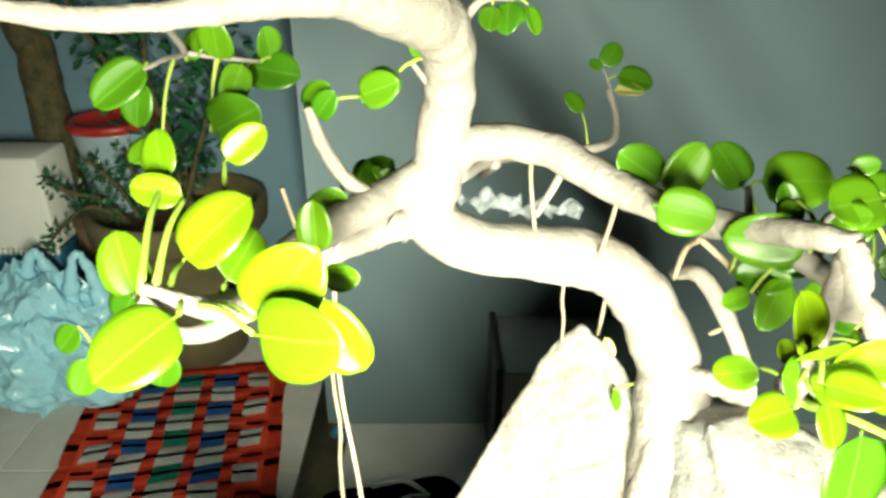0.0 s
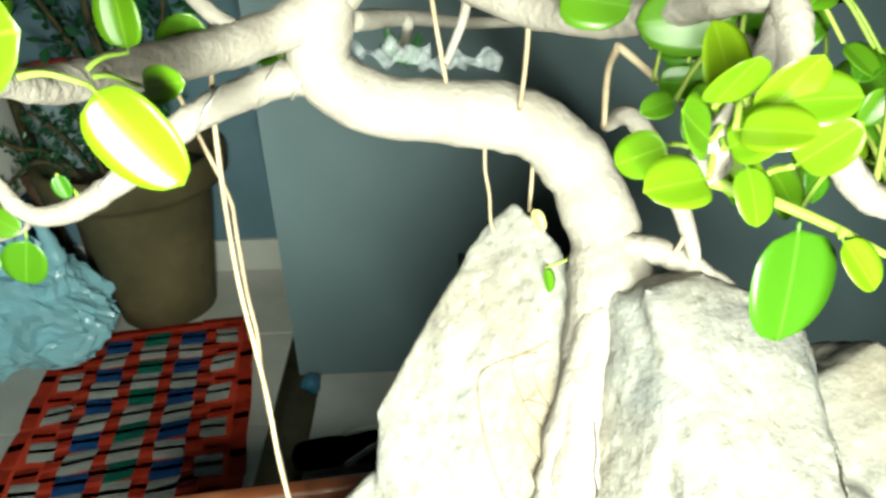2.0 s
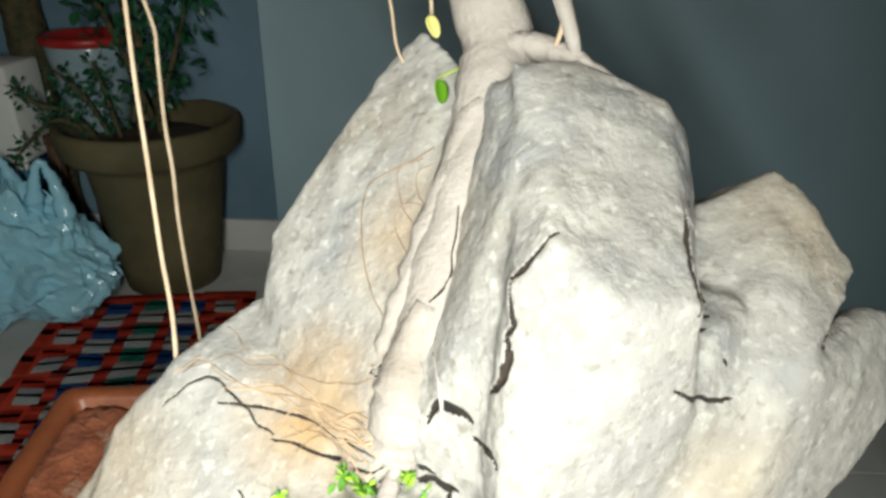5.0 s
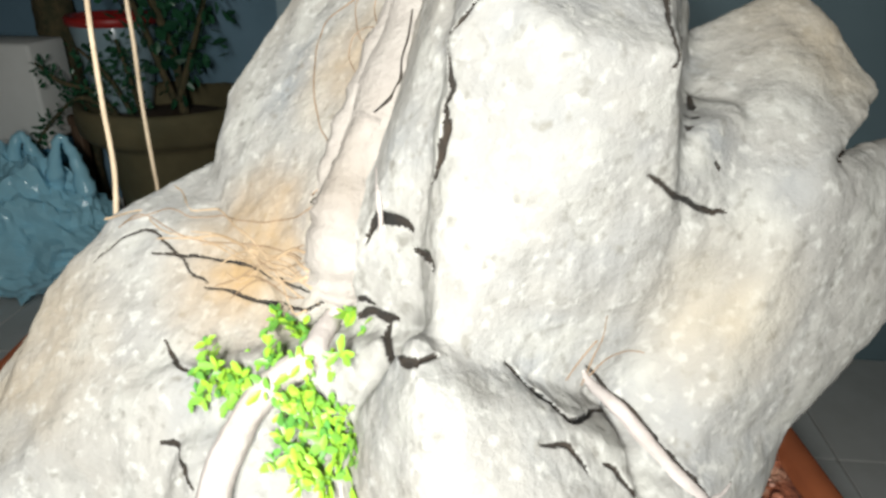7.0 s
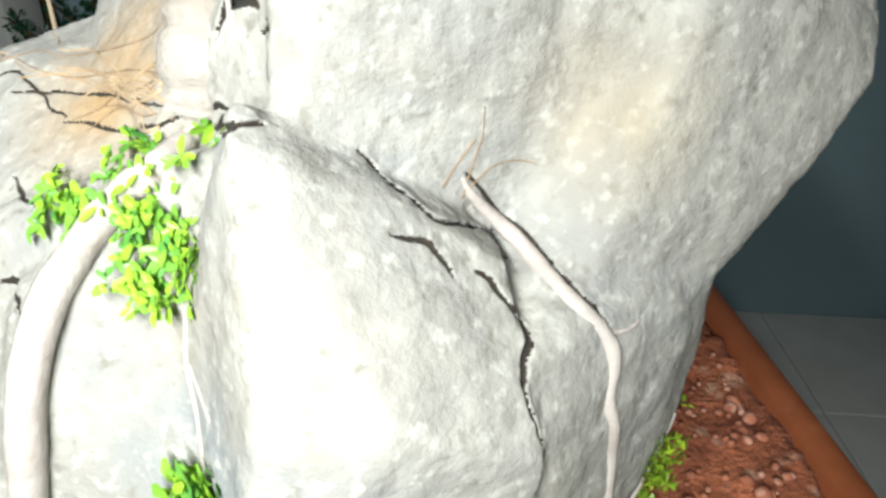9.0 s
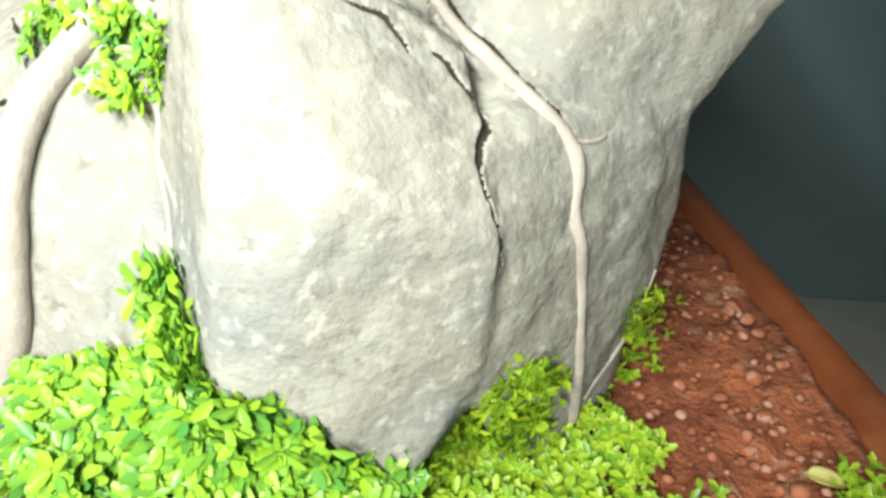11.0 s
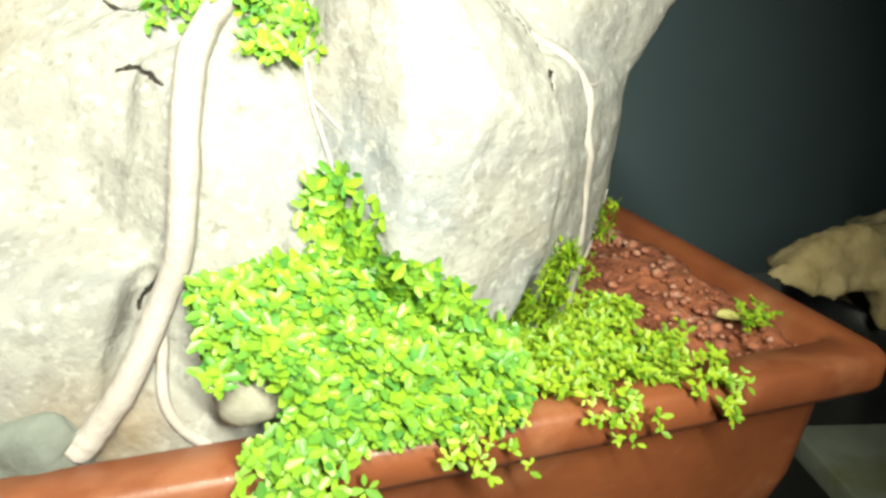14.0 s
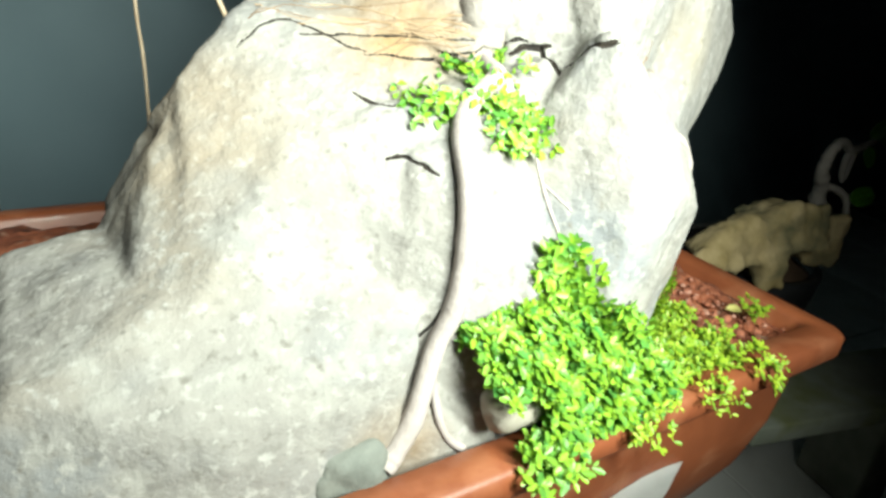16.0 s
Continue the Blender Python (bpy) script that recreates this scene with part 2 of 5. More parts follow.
def film_material(name, colour, rough=0.25, clear=0.45):
    m, tree, bsdf = nodes_of(name)
    link, make = tree.links.new, tree.nodes.new
    bsdf.inputs["Base Color"].default_value = (*colour, 1)
    bsdf.inputs["Roughness"].default_value = rough
    tex = make("ShaderNodeTexNoise")
    tex.inputs["Scale"].default_value, tex.inputs["Detail"].default_value = 25, 5
    link(make("ShaderNodeTexCoord").outputs["Object"], tex.inputs["Vector"])
    relief = make("ShaderNodeBump")
    relief.inputs["Strength"].default_value, relief.inputs["Distance"].default_value = 0.5, 0.01
    link(tex.outputs["Fac"], relief.inputs["Height"])
    link(relief.outputs["Normal"], bsdf.inputs["Normal"])
    gap, mix = make("ShaderNodeBsdfTransparent"), make("ShaderNodeMixShader")
    gap.inputs["Color"].default_value = (*[0.6 + 0.4 * c for c in colour], 1)
    mix.inputs["Fac"].default_value = clear
    link(bsdf.outputs[0], mix.inputs[1])
    link(gap.outputs[0], mix.inputs[2])
    link(mix.outputs[0], tree.nodes["Material Output"].inputs["Surface"])
    return m


BAG_FILM = film_material("thin_bag_film", (0.44, 0.83, 1.0), 0.16, 0.22)
CLEAR_FILM = film_material("clear_wrap", (0.62, 0.66, 0.7), 0.15, 0.8)


# ---- building helpers ----
def mesh_from(name, bm, material, smooth=True):
    bmesh.ops.recalc_face_normals(bm, faces=bm.faces)
    me = bpy.data.meshes.new(name)
    bm.to_mesh(me)
    bm.free()
    me.materials.append(material)
    if smooth:
        me.polygons.foreach_set("use_smooth", [True] * len(me.polygons))
    return me


def part(name, bm, material, parent=None, label="", smooth=True):
    """Links a bmesh as one mesh object, under a thing or a part where one is given."""
    ob = new(name, mesh_from(name, bm, material, smooth))
    if parent:
        ob.parent = parent
    return tagged(ob, label)


def thing(name, label, category, group="", kind=""):
    return tagged(new(name), label, category, group, kind)


def box(bm, lo, hi, bevel=0.0, turn=None):
    r = bmesh.ops.create_cube(bm, size=1.0)
    lo, hi = Vector(lo), Vector(hi)
    for v in r["verts"]:
        v.co = Vector([(lo[i] + hi[i]) / 2 + v.co[i] * (hi[i] - lo[i]) for i in range(3)])
    if bevel:
        edges = list({e for v in r["verts"] for e in v.link_edges})
        bmesh.ops.bevel(bm, geom=edges, offset=bevel, segments=2, affect="EDGES", profile=0.5)
    if turn:
        bmesh.ops.transform(bm, matrix=turn, verts=bm.verts)
    return bm


def spline(points, steps=6):
    """A smooth line through points of any length, the same steps between each two."""
    p = [np.array(q, float) for q in points]
    p = [2 * p[0] - p[1], *p, 2 * p[-1] - p[-2]]
    out = []
    for a, b, c, d in zip(p, p[1:], p[2:], p[3:]):
        for k in range(steps):
            t = k / steps
            out.append(0.5 * (2 * b + (c - a) * t + (2 * a - 5 * b + 4 * c - d) * t * t + (3 * b - a - 3 * c + d) * t**3))
    return [*out, p[-2]]


def tube(bm, points, sides=10, steps=6, rough=0.0, seed=0, cap=True):
    """A swept limb; points are x, y, z, radius. rough: how uneven, as a share of the radius."""
    line = spline(points, steps)
    rings, side = [], Vector((0.3, 0.2, 1)).normalized()
    for n, q in enumerate(line):
        here = Vector(q[:3])
        ahead = Vector(line[min(n + 1, len(line) - 1)][:3]) - Vector(line[max(n - 1, 0)][:3])
        ahead.normalize()
        side = (side - ahead * side.dot(ahead)).normalized()
        other = ahead.cross(side)
        ring = []
        for k in range(sides):
            a = 2 * math.pi * k / sides
            out = math.cos(a) * side + math.sin(a) * other
            r = max(q[3], 2e-4)
            if rough:
                r *= 1 + rough * (noise.noise((here + out * r) * (0.35 / max(r, 0.003)) + Vector((seed * 7.1, 0, 0))) + 0.5 * noise.noise((here + out * r) * (1.3 / max(r, 0.003))))
            ring.append(bm.verts.new(here + out * r))
        rings.append(ring)
    for a, b in zip(rings, rings[1:]):
        for k in range(sides):
            bm.faces.new((a[k], a[(k + 1) % sides], b[(k + 1) % sides], b[k]))
    if cap:
        bm.faces.new(rings[0][::-1])
        bm.faces.new(rings[-1])
    return bm


def lathe(bm, profile, sides=40, centre=(0, 0, 0), wobble=0.0):
    """A turned vessel; the profile is radius, height, from the outside foot over the rim to the inside."""
    rings = []
    for r, z in profile:
        ring = []
        for k in range(sides):
            a = 2 * math.pi * k / sides
            rr = r * (1 + wobble * noise.noise((math.cos(a) * 1.5, math.sin(a) * 1.5, z * 6)))
            ring.append(bm.verts.new((centre[0] + rr * math.cos(a), centre[1] + rr * math.sin(a), centre[2] + z)))
        rings.append(ring)
    for a, b in zip(rings, rings[1:]):
        for k in range(sides):
            bm.faces.new((a[k], a[(k + 1) % sides], b[(k + 1) % sides], b[k]))
    bm.faces.new(rings[0][::-1])
    bm.faces.new(rings[-1])
    return bm


def hull(bm, points):
    verts = [bm.verts.new(p) for p in points]
    made = bmesh.ops.convex_hull(bm, input=verts)
    loose = [v for v in verts if not v.link_faces]
    bmesh.ops.delete(bm, geom=loose, context="VERTS")


def fused(name, bm, voxel):
    """The lumps of a bmesh, fused into one skin of even facets."""
    me = bpy.data.meshes.new(name)
    bm.to_mesh(me)
    bm.free()
    rough = new(name, me)
    mod = rough.modifiers.new("fuse", "REMESH")
    mod.mode, mod.voxel_size = "VOXEL", voxel
    skin = bpy.data.meshes.new_from_object(rough.evaluated_get(bpy.context.evaluated_depsgraph_get()))
    bpy.data.objects.remove(rough)
    return skin


def leaf_mesh(name, material, width=0.62, fold=0.12, droop=0.12, thick=0.02, blunt=0.85):
    """A leaf one long, from its stalk at the origin along +y, its upper side to +z, with a sunken midrib."""
    bm, rows, cols = bmesh.new(), 15, 7
    sides = []
    for lift in (thick / 2, -thick / 2):
        grid = []
        for i in range(rows):
            t = i / (rows - 1)
            half = width / 2 * max(0.0, 1 - abs(2 * t**blunt - 1) ** 2.3) ** 0.58 + 0.004
            row = []
            for j in range(cols):
                s = j / (cols - 1) * 2 - 1
                z = fold * abs(s) ** 1.3 * half * 2 - droop * t * t + (lift if 0 < j < cols - 1 and 0 < i < rows - 1 else lift * 0.2)
                row.append(bm.verts.new((s * half, 0.06 + 0.94 * t, z)))
            grid.append(row)
        sides.append(grid)
        for i in range(rows - 1):
            for j in range(cols - 1):
                q = (grid[i][j], grid[i][j + 1], grid[i + 1][j + 1], grid[i + 1][j])
                bm.faces.new(q if lift > 0 else q[::-1])
    top, low = sides
    rim_top = [top[i][0] for i in range(rows)] + top[-1][1:] + [top[i][-1] for i in range(rows - 2, -1, -1)] + top[0][-2:0:-1]
    rim_low = [low[i][0] for i in range(rows)] + low[-1][1:] + [low[i][-1] for i in range(rows - 2, -1, -1)] + low[0][-2:0:-1]
    for k in range(len(rim_top)):
        a, b = k, (k + 1) % len(rim_top)
        bm.faces.new((rim_top[a], rim_top[b], rim_low[b], rim_low[a]))
    tube(bm, [(0, 0.0, 0.0, 0.02), (0, 0.05, 0.0, 0.018), (0, 0.1, 0.0, 0.012)], 5, 2)
    return mesh_from(name, bm, material)


def leaf_pose(base, tip, facing, roll=0.0):
    """The pose of a leaf from its stalk to its tip, its upper side turned to facing."""
    base, tip = Vector(base), Vector(tip)
    along = tip - base
    size = along.length
    along.normalize()
    up = Vector(facing)
    up = (up - along * up.dot(along)).normalized()
    across = along.cross(up)
    m = Matrix((across, along, up)).transposed().to_4x4()
    return Matrix.Translation(base) @ m @ Matrix.Rotation(radians(roll), 4, "Y") @ Matrix.Scale(size, 4)

# ---- the setting ----
floor = part("floor", box(bmesh.new(), (-2.2, -1.6, -0.08), (2.4, 2.0, -0.006)), GROUT)
tagged(floor, "pale tiled floor with dark joints", "floor", kind="structure")
wall_north = part("wall_north", box(bmesh.new(), (-0.25, 1.145, -0.004), (2.4, 1.27, 2.5)), WALL_PAINT, smooth=False)
tagged(wall_north, "smooth grey painted wall ending in a corner", "wall", kind="structure")
for name, lo, hi, paint, words in (
    ("wall_back", (-2.2, 1.62, -0.006), (-0.25, 1.72, 2.5), BACK_PAINT, "dim blue painted wall behind the pots"),
    # These walls and the ceiling are added out of view, closing off outside light.
    ("wall_west", (-2.3, -1.6, -0.006), (-2.2, 1.72, 2.5), UNSEEN_PAINT, "unseen plain dark grey wall closing the room"),
    ("wall_east", (2.4, -1.6, -0.006), (2.5, 1.27, 2.5), UNSEEN_PAINT, "unseen plain dark grey wall closing the room"),
    ("wall_south", (-2.3, -1.7, -0.006), (2.5, -1.6, 2.5), UNSEEN_PAINT, "unseen plain dark grey wall closing the room"),
    ("ceiling", (-2.3, -1.7, 2.5), (2.5, 1.72, 2.6), UNSEEN_PAINT, "unseen plain dark grey ceiling closing the room"),
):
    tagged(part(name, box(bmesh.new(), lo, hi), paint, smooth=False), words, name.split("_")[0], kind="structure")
skirting = part("baseboard", box(bmesh.new(), (-2.2, 1.600, -0.004), (-0.252, 1.618, 0.088), 0.002), WHITE_PAINT)
tagged(skirting, "white tile skirting along the back wall", "baseboard", kind="structure")

# ---- the rock ----
from mathutils.bvhtree import BVHTree
from mathutils.kdtree import KDTree

LOBES = {}
LOBES['left'] = [(0.0, 0.27, 0.645), (0.05, 0.2, 0.632), (-0.03, 0.235, 0.632), (-0.06, 0.22, 0.602), (-0.09, 0.235, 0.55), (-0.098, 0.24, 0.53), (0.0665, 0.169, 0.6112), (0.0267, 0.166, 0.5986), (-0.0203, 0.171, 0.5861),
             (0.0314, 0.131, 0.5245), (-0.0684, 0.141, 0.5353), (0.0468, 0.101, 0.4277), (-0.0804, 0.111, 0.4284), (0.02, 0.33, 0.59), (-0.07, 0.31, 0.48), (-0.07, 0.32, 0.43), (0.1, 0.3, 0.43), (0.09, 0.28, 0.64)]
LOBES['foot'] = [(-0.141, 0.2, 0.526), (-0.1, 0.21, 0.53), (-0.19, 0.2, 0.48), (-0.2, 0.2, 0.43), (-0.135, 0.11, 0.51), (-0.18, 0.11, 0.465), (-0.09, 0.09, 0.5), (-0.07, 0.085, 0.486), (-0.19, 0.09, 0.43),
             (-0.05, 0.078, 0.43), (0, 0.085, 0.43), (-0.15, 0.27, 0.44), (-0.05, 0.28, 0.44), (0.02, 0.1, 0.51), (-0.06, 0.138, 0.533), (-0.02, 0.136, 0.53), (0.02, 0.131, 0.526), (0.035, 0.128, 0.522)]
LOBES['bridge'] = [(-0.055, 0.222, 0.598), (-0.075, 0.205, 0.575), (-0.1, 0.212, 0.532), (-0.066, 0.14, 0.5366), (-0.0987, 0.103, 0.4941), (-0.0188, 0.168, 0.5845), (-0.05, 0.25, 0.5), (0.0165, 0.113, 0.5048)]
LOBES['middle'] = [(0.0163, 0.167, 0.5986), (0.0665, 0.168, 0.6133), (0.1168, 0.148, 0.63), (0.1211, 0.135, 0.5878), (0.1222, 0.119, 0.5559), (0.1223, 0.104, 0.5236), (0.1213, 0.1, 0.4915), (0.1213, 0.101, 0.4277), (0.0258, 0.116, 0.5029),
             (0.0416, 0.11, 0.5185), (0.0536, 0.132, 0.5456), (0.0361, 0.099, 0.4276), (-0.0047, 0.163, 0.586), (0.05, 0.29, 0.6), (0.13, 0.29, 0.6), (0.13, 0.3, 0.44), (0.02, 0.3, 0.44)]
LOBES['fin'] = [(0.08, 0.33, 0.774), (0.063, 0.33, 0.758), (0.044, 0.318, 0.724), (0.032, 0.305, 0.7), (0.003, 0.285, 0.673), (0.1, 0.3, 0.762), (0.112, 0.26, 0.735), (0.1, 0.206, 0.69), (0.09, 0.175, 0.652),
             (0.068, 0.168, 0.62), (0.03, 0.21, 0.635), (0.004, 0.255, 0.64), (0.1, 0.36, 0.72), (0.06, 0.34, 0.64), (0.12, 0.35, 0.6), (0.12, 0.2, 0.6)]
LOBES['neck'] = [(0.1, 0.208, 0.69), (0.12, 0.17, 0.705), (0.118, 0.16, 0.66), (0.088, 0.172, 0.64), (0.09, 0.166, 0.62), (0.12, 0.146, 0.63), (0.12, 0.25, 0.735), (0.1, 0.27, 0.72), (0.13, 0.3, 0.6),
             (0.08, 0.3, 0.6), (0.137, 0.196, 0.745), (0.122, 0.2, 0.748), (0.112, 0.186, 0.714), (0.13, 0.166, 0.707), (0.1, 0.174, 0.675), (0.118, 0.16, 0.676), (0.132, 0.235, 0.766), (0.112, 0.262, 0.764)]
LOBES['column'] = [(0.139, 0.22, 0.765), (0.182, 0.24, 0.762), (0.193, 0.24, 0.749), (0.204, 0.25, 0.72), (0.198, 0.22, 0.69), (0.194, 0.2, 0.665), (0.133, 0.162, 0.733), (0.121, 0.16, 0.715), (0.119, 0.155, 0.68),
             (0.114, 0.15, 0.65), (0.15, 0.148, 0.72), (0.179, 0.155, 0.715), (0.185, 0.16, 0.66), (0.15, 0.15, 0.62), (0.2, 0.175, 0.6), (0.122, 0.24, 0.773), (0.15, 0.25, 0.773), (0.184, 0.27, 0.748),
             (0.13, 0.32, 0.74), (0.19, 0.32, 0.68), (0.12, 0.34, 0.6), (0.2, 0.33, 0.6), (0.12, 0.13, 0.625)]
LOBES['knob'] = [(0.206, 0.25, 0.71), (0.22, 0.25, 0.716), (0.243, 0.26, 0.728), (0.252, 0.25, 0.721), (0.26, 0.24, 0.707), (0.271, 0.23, 0.694), (0.2372, 0.182, 0.6788), (0.1965, 0.182, 0.6752), (0.2305, 0.177, 0.6679),
             (0.21, 0.31, 0.68), (0.25, 0.3, 0.695), (0.26, 0.28, 0.67), (0.23, 0.21, 0.7), (0.2, 0.31, 0.62), (0.24, 0.27, 0.63)]
LOBES['saddle'] = [(0.185, 0.162, 0.66), (0.2, 0.176, 0.668), (0.2039, 0.182, 0.6705), (0.2306, 0.18, 0.666), (0.2, 0.167, 0.6), (0.25, 0.2, 0.62), (0.2, 0.3, 0.66), (0.25, 0.27, 0.64), (0.15, 0.157, 0.6),
             (0.2, 0.3, 0.6)]
LOBES['shoulder'] = [(0.2361, 0.179, 0.6752), (0.275, 0.21, 0.668), (0.297, 0.219, 0.65), (0.293, 0.208, 0.634), (0.278, 0.2, 0.614), (0.267, 0.193, 0.598), (0.252, 0.188, 0.575), (0.2, 0.174, 0.66), (0.167, 0.168, 0.605),
             (0.2, 0.15, 0.585), (0.272, 0.26, 0.62), (0.27, 0.26, 0.64), (0.2, 0.28, 0.58), (0.25, 0.25, 0.59), (0.23, 0.17, 0.6), (0.258, 0.212, 0.677), (0.275, 0.225, 0.679), (0.29, 0.226, 0.675),
             (0.294, 0.226, 0.668)]
LOBES['flank'] = [(0.251, 0.189, 0.58), (0.252, 0.196, 0.536), (0.247, 0.19, 0.52), (0.24, 0.18, 0.508), (0.2278, 0.174, 0.486), (0.2207, 0.155, 0.4952), (0.2324, 0.164, 0.5393), (0.2021, 0.159, 0.5715), (0.1794, 0.15, 0.5896),
             (0.185, 0.122, 0.58), (0.185, 0.1125, 0.555), (0.182, 0.113, 0.512), (0.2023, 0.149, 0.4728), (0.2022, 0.154, 0.4081), (0.225, 0.18, 0.43), (0.148, 0.169, 0.5936), (0.2, 0.17, 0.6), (0.24, 0.27, 0.57),
             (0.22, 0.3, 0.43), (0.15, 0.3, 0.43), (0.24, 0.2, 0.6)]
LOBES['join'] = [(0.1138, 0.111, 0.5536), (0.1128, 0.105, 0.5237), (0.1311, 0.103, 0.5482), (0.131, 0.101, 0.515), (0.1126, 0.139, 0.6005), (0.1317, 0.123, 0.5983), (0.0947, 0.131, 0.5509), (0.0937, 0.121, 0.5242), (0.0969, 0.153, 0.6006),
             (0.1168, 0.139, 0.6247), (0.1, 0.2, 0.56), (0.14, 0.2, 0.56), (0.1106, 0.106, 0.4918)]
LOBES['slab'] = [(0.118, 0.112, 0.638), (0.114, 0.124, 0.645), (0.1195, 0.109, 0.6228), (0.1237, 0.095, 0.5878), (0.1216, 0.087, 0.5568), (0.1175, 0.087, 0.5218), (0.1451, 0.147, 0.6223), (0.1616, 0.145, 0.6109), (0.1781, 0.137, 0.6005),
             (0.1875, 0.117, 0.5721), (0.1906, 0.112, 0.5553), (0.1854, 0.115, 0.5076), (0.1604, 0.105, 0.4706), (0.1489, 0.1, 0.4713), (0.1404, 0.088, 0.5542), (0.1572, 0.095, 0.5755), (0.16, 0.2, 0.6), (0.12, 0.2, 0.6),
             (0.13, 0.2, 0.45), (0.19, 0.2, 0.45), (0.094, 0.138, 0.606), (0.09, 0.126, 0.57), (0.089, 0.122, 0.54), (0.096, 0.116, 0.505)]
LOBES['toe'] = [(-0.012, 0.092, 0.43), (0.062, 0.088, 0.43), (-0.006, 0.096, 0.46), (0.02, 0.093, 0.462), (0.056, 0.093, 0.458), (0.03, 0.125, 0.505), (0.062, 0.128, 0.49), (-0.012, 0.118, 0.485), (0.088, 0.09, 0.43),
             (0.084, 0.098, 0.466), (0.09, 0.125, 0.49)]
LOBES['fill'] = [(0.186, 0.164, 0.676), (0.198, 0.18, 0.69), (0.213, 0.197, 0.694), (0.2, 0.17, 0.655), (0.222, 0.184, 0.668), (0.2, 0.25, 0.685), (0.183, 0.22, 0.695), (0.22, 0.24, 0.66), (0.185, 0.2, 0.65)]
LOBES['rib'] = [(0.0536, 0.154, 0.597), (0.0508, 0.1395, 0.588), (0.0489, 0.1275, 0.575), (0.0474, 0.119, 0.559), (0.0456, 0.113, 0.539), (0.0414, 0.110, 0.517), (0.038, 0.113, 0.5), (0.07, 0.147, 0.595), (0.074, 0.133, 0.577), (0.074, 0.124, 0.555), (0.072, 0.119, 0.53),
             (0.068, 0.118, 0.505), (0.03, 0.146, 0.582), (0.026, 0.132, 0.555), (0.022, 0.124, 0.528), (0.018, 0.121, 0.507), (0.06, 0.2, 0.59), (0.04, 0.2, 0.58), (0.07, 0.18, 0.5), (0.02, 0.18, 0.5)]
lumps = bmesh.new()
for points in LOBES.values():
    hull(lumps, points)
rock_skin = fused("rock", lumps, 0.0024)


def weather(me, smooth_rounds, amount, cracks=(), jag=0.0):
    """Rounds the edges of a stone, then wears and pits it; cracks are lines of x, y, z with a width and a depth."""
    count = len(me.vertices)
    co = np.empty(count * 3)
    me.vertices.foreach_get("co", co)
    co = co.reshape(-1, 3)
    ends = np.empty(len(me.edges) * 2, dtype=int)
    me.edges.foreach_get("vertices", ends)
    a, b = ends.reshape(-1, 2).T
    degree = np.bincount(np.r_[a, b], minlength=count)[:, None].astype(float)
    for _ in range(smooth_rounds):
        total = np.zeros_like(co)
        np.add.at(total, a, co[b])
        np.add.at(total, b, co[a])
        co = co * 0.4 + 0.6 * total / degree
    me.vertices.foreach_set("co", co.ravel())
    me.update()
    out = np.empty(count * 3)
    me.vertices.foreach_get("normal", out)
    out = out.reshape(-1, 3)
    push = np.array([amount * (1.0 * noise.noise(Vector(p) * 17) + 0.6 * abs(noise.noise(Vector(p) * 34 + Vector((5, 0, 0)))) + 0.3 * noise.turbulence(Vector(p) * 85, 3, False)
                     + 0.4 * noise.noise(Vector(p) * 58) + jag * (abs(noise.noise(Vector(p) * 44 + Vector((9, 2, 4)))) + 0.55 * abs(noise.noise(Vector((p[0] * 105, p[1] * 105, p[2] * 70)))) - 0.28) + 0.5 * min(0.0, noise.noise(Vector(p) * 130) + 0.25)) for p in co])
    inside = np.zeros(count, dtype=bool)
    wander = np.array([noise.noise(Vector(p) * 160) for p in co]) if cracks else 0
    tree = BVHTree.FromPolygons([Vector(p) for p in co], [tuple(p.vertices) for p in me.polygons]) if cracks else None
    for line, width, depth in cracks:
        pts = np.array([tuple(tree.find_nearest(Vector(p) + 0.0016 * noise.noise_vector(Vector(p) * 120))[0]) for p in np.array(spline(line, 7))[:, :3]])
        near = np.full(count, 9.0)
        for k, (p, q) in enumerate(zip(pts, pts[1:])):
            d = q - p
            t = np.clip(((co - p) @ d) / max(d @ d, 1e-12), 0, 1)[:, None]
            room = width * (0.25 + 0.75 * math.sin(math.pi * (k + 0.5) / (len(pts) - 1)) ** 0.7) * (1 + 0.5 * noise.noise(Vector(p) * 210))
            near = np.minimum(near, np.linalg.norm(co - p - t * d, axis=1) / room)
        push -= 0.26 * depth * np.clip(1 - near, 0, 1)
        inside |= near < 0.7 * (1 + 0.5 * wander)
    me.vertices.foreach_set("co", (co + out * push[:, None]).ravel())
    me.update()
    me.polygons.foreach_set("use_smooth", [True] * len(me.polygons))
    return inside


CRACKS = []
CRACKS.append(([(0.134, 0.167, 0.732), (0.129, 0.165, 0.727), (0.125, 0.164, 0.723), (0.121, 0.164, 0.718), (0.123, 0.161, 0.711), (0.123, 0.158, 0.701), (0.121, 0.154, 0.693), (0.119, 0.151, 0.686), (0.115, 0.159, 0.676)], 0.0018, 0.007))
CRACKS.append(([(0.177, 0.154, 0.683), (0.185, 0.159, 0.677), (0.199, 0.175, 0.666), (0.204, 0.179, 0.662)], 0.0011, 0.006))
CRACKS.append(([(0.229, 0.198, 0.666), (0.238, 0.2, 0.674), (0.252, 0.206, 0.68), (0.262, 0.215, 0.684)], 0.0018, 0.008))
CRACKS.append(([(0.182, 0.192, 0.732), (0.18, 0.173, 0.725), (0.178, 0.154, 0.713)], 0.0016, 0.006))
CRACKS.append(([(0.074, 0.171, 0.619), (0.084, 0.175, 0.62), (0.0938, 0.173, 0.63), (0.101, 0.169, 0.631)], 0.0012, 0.004))
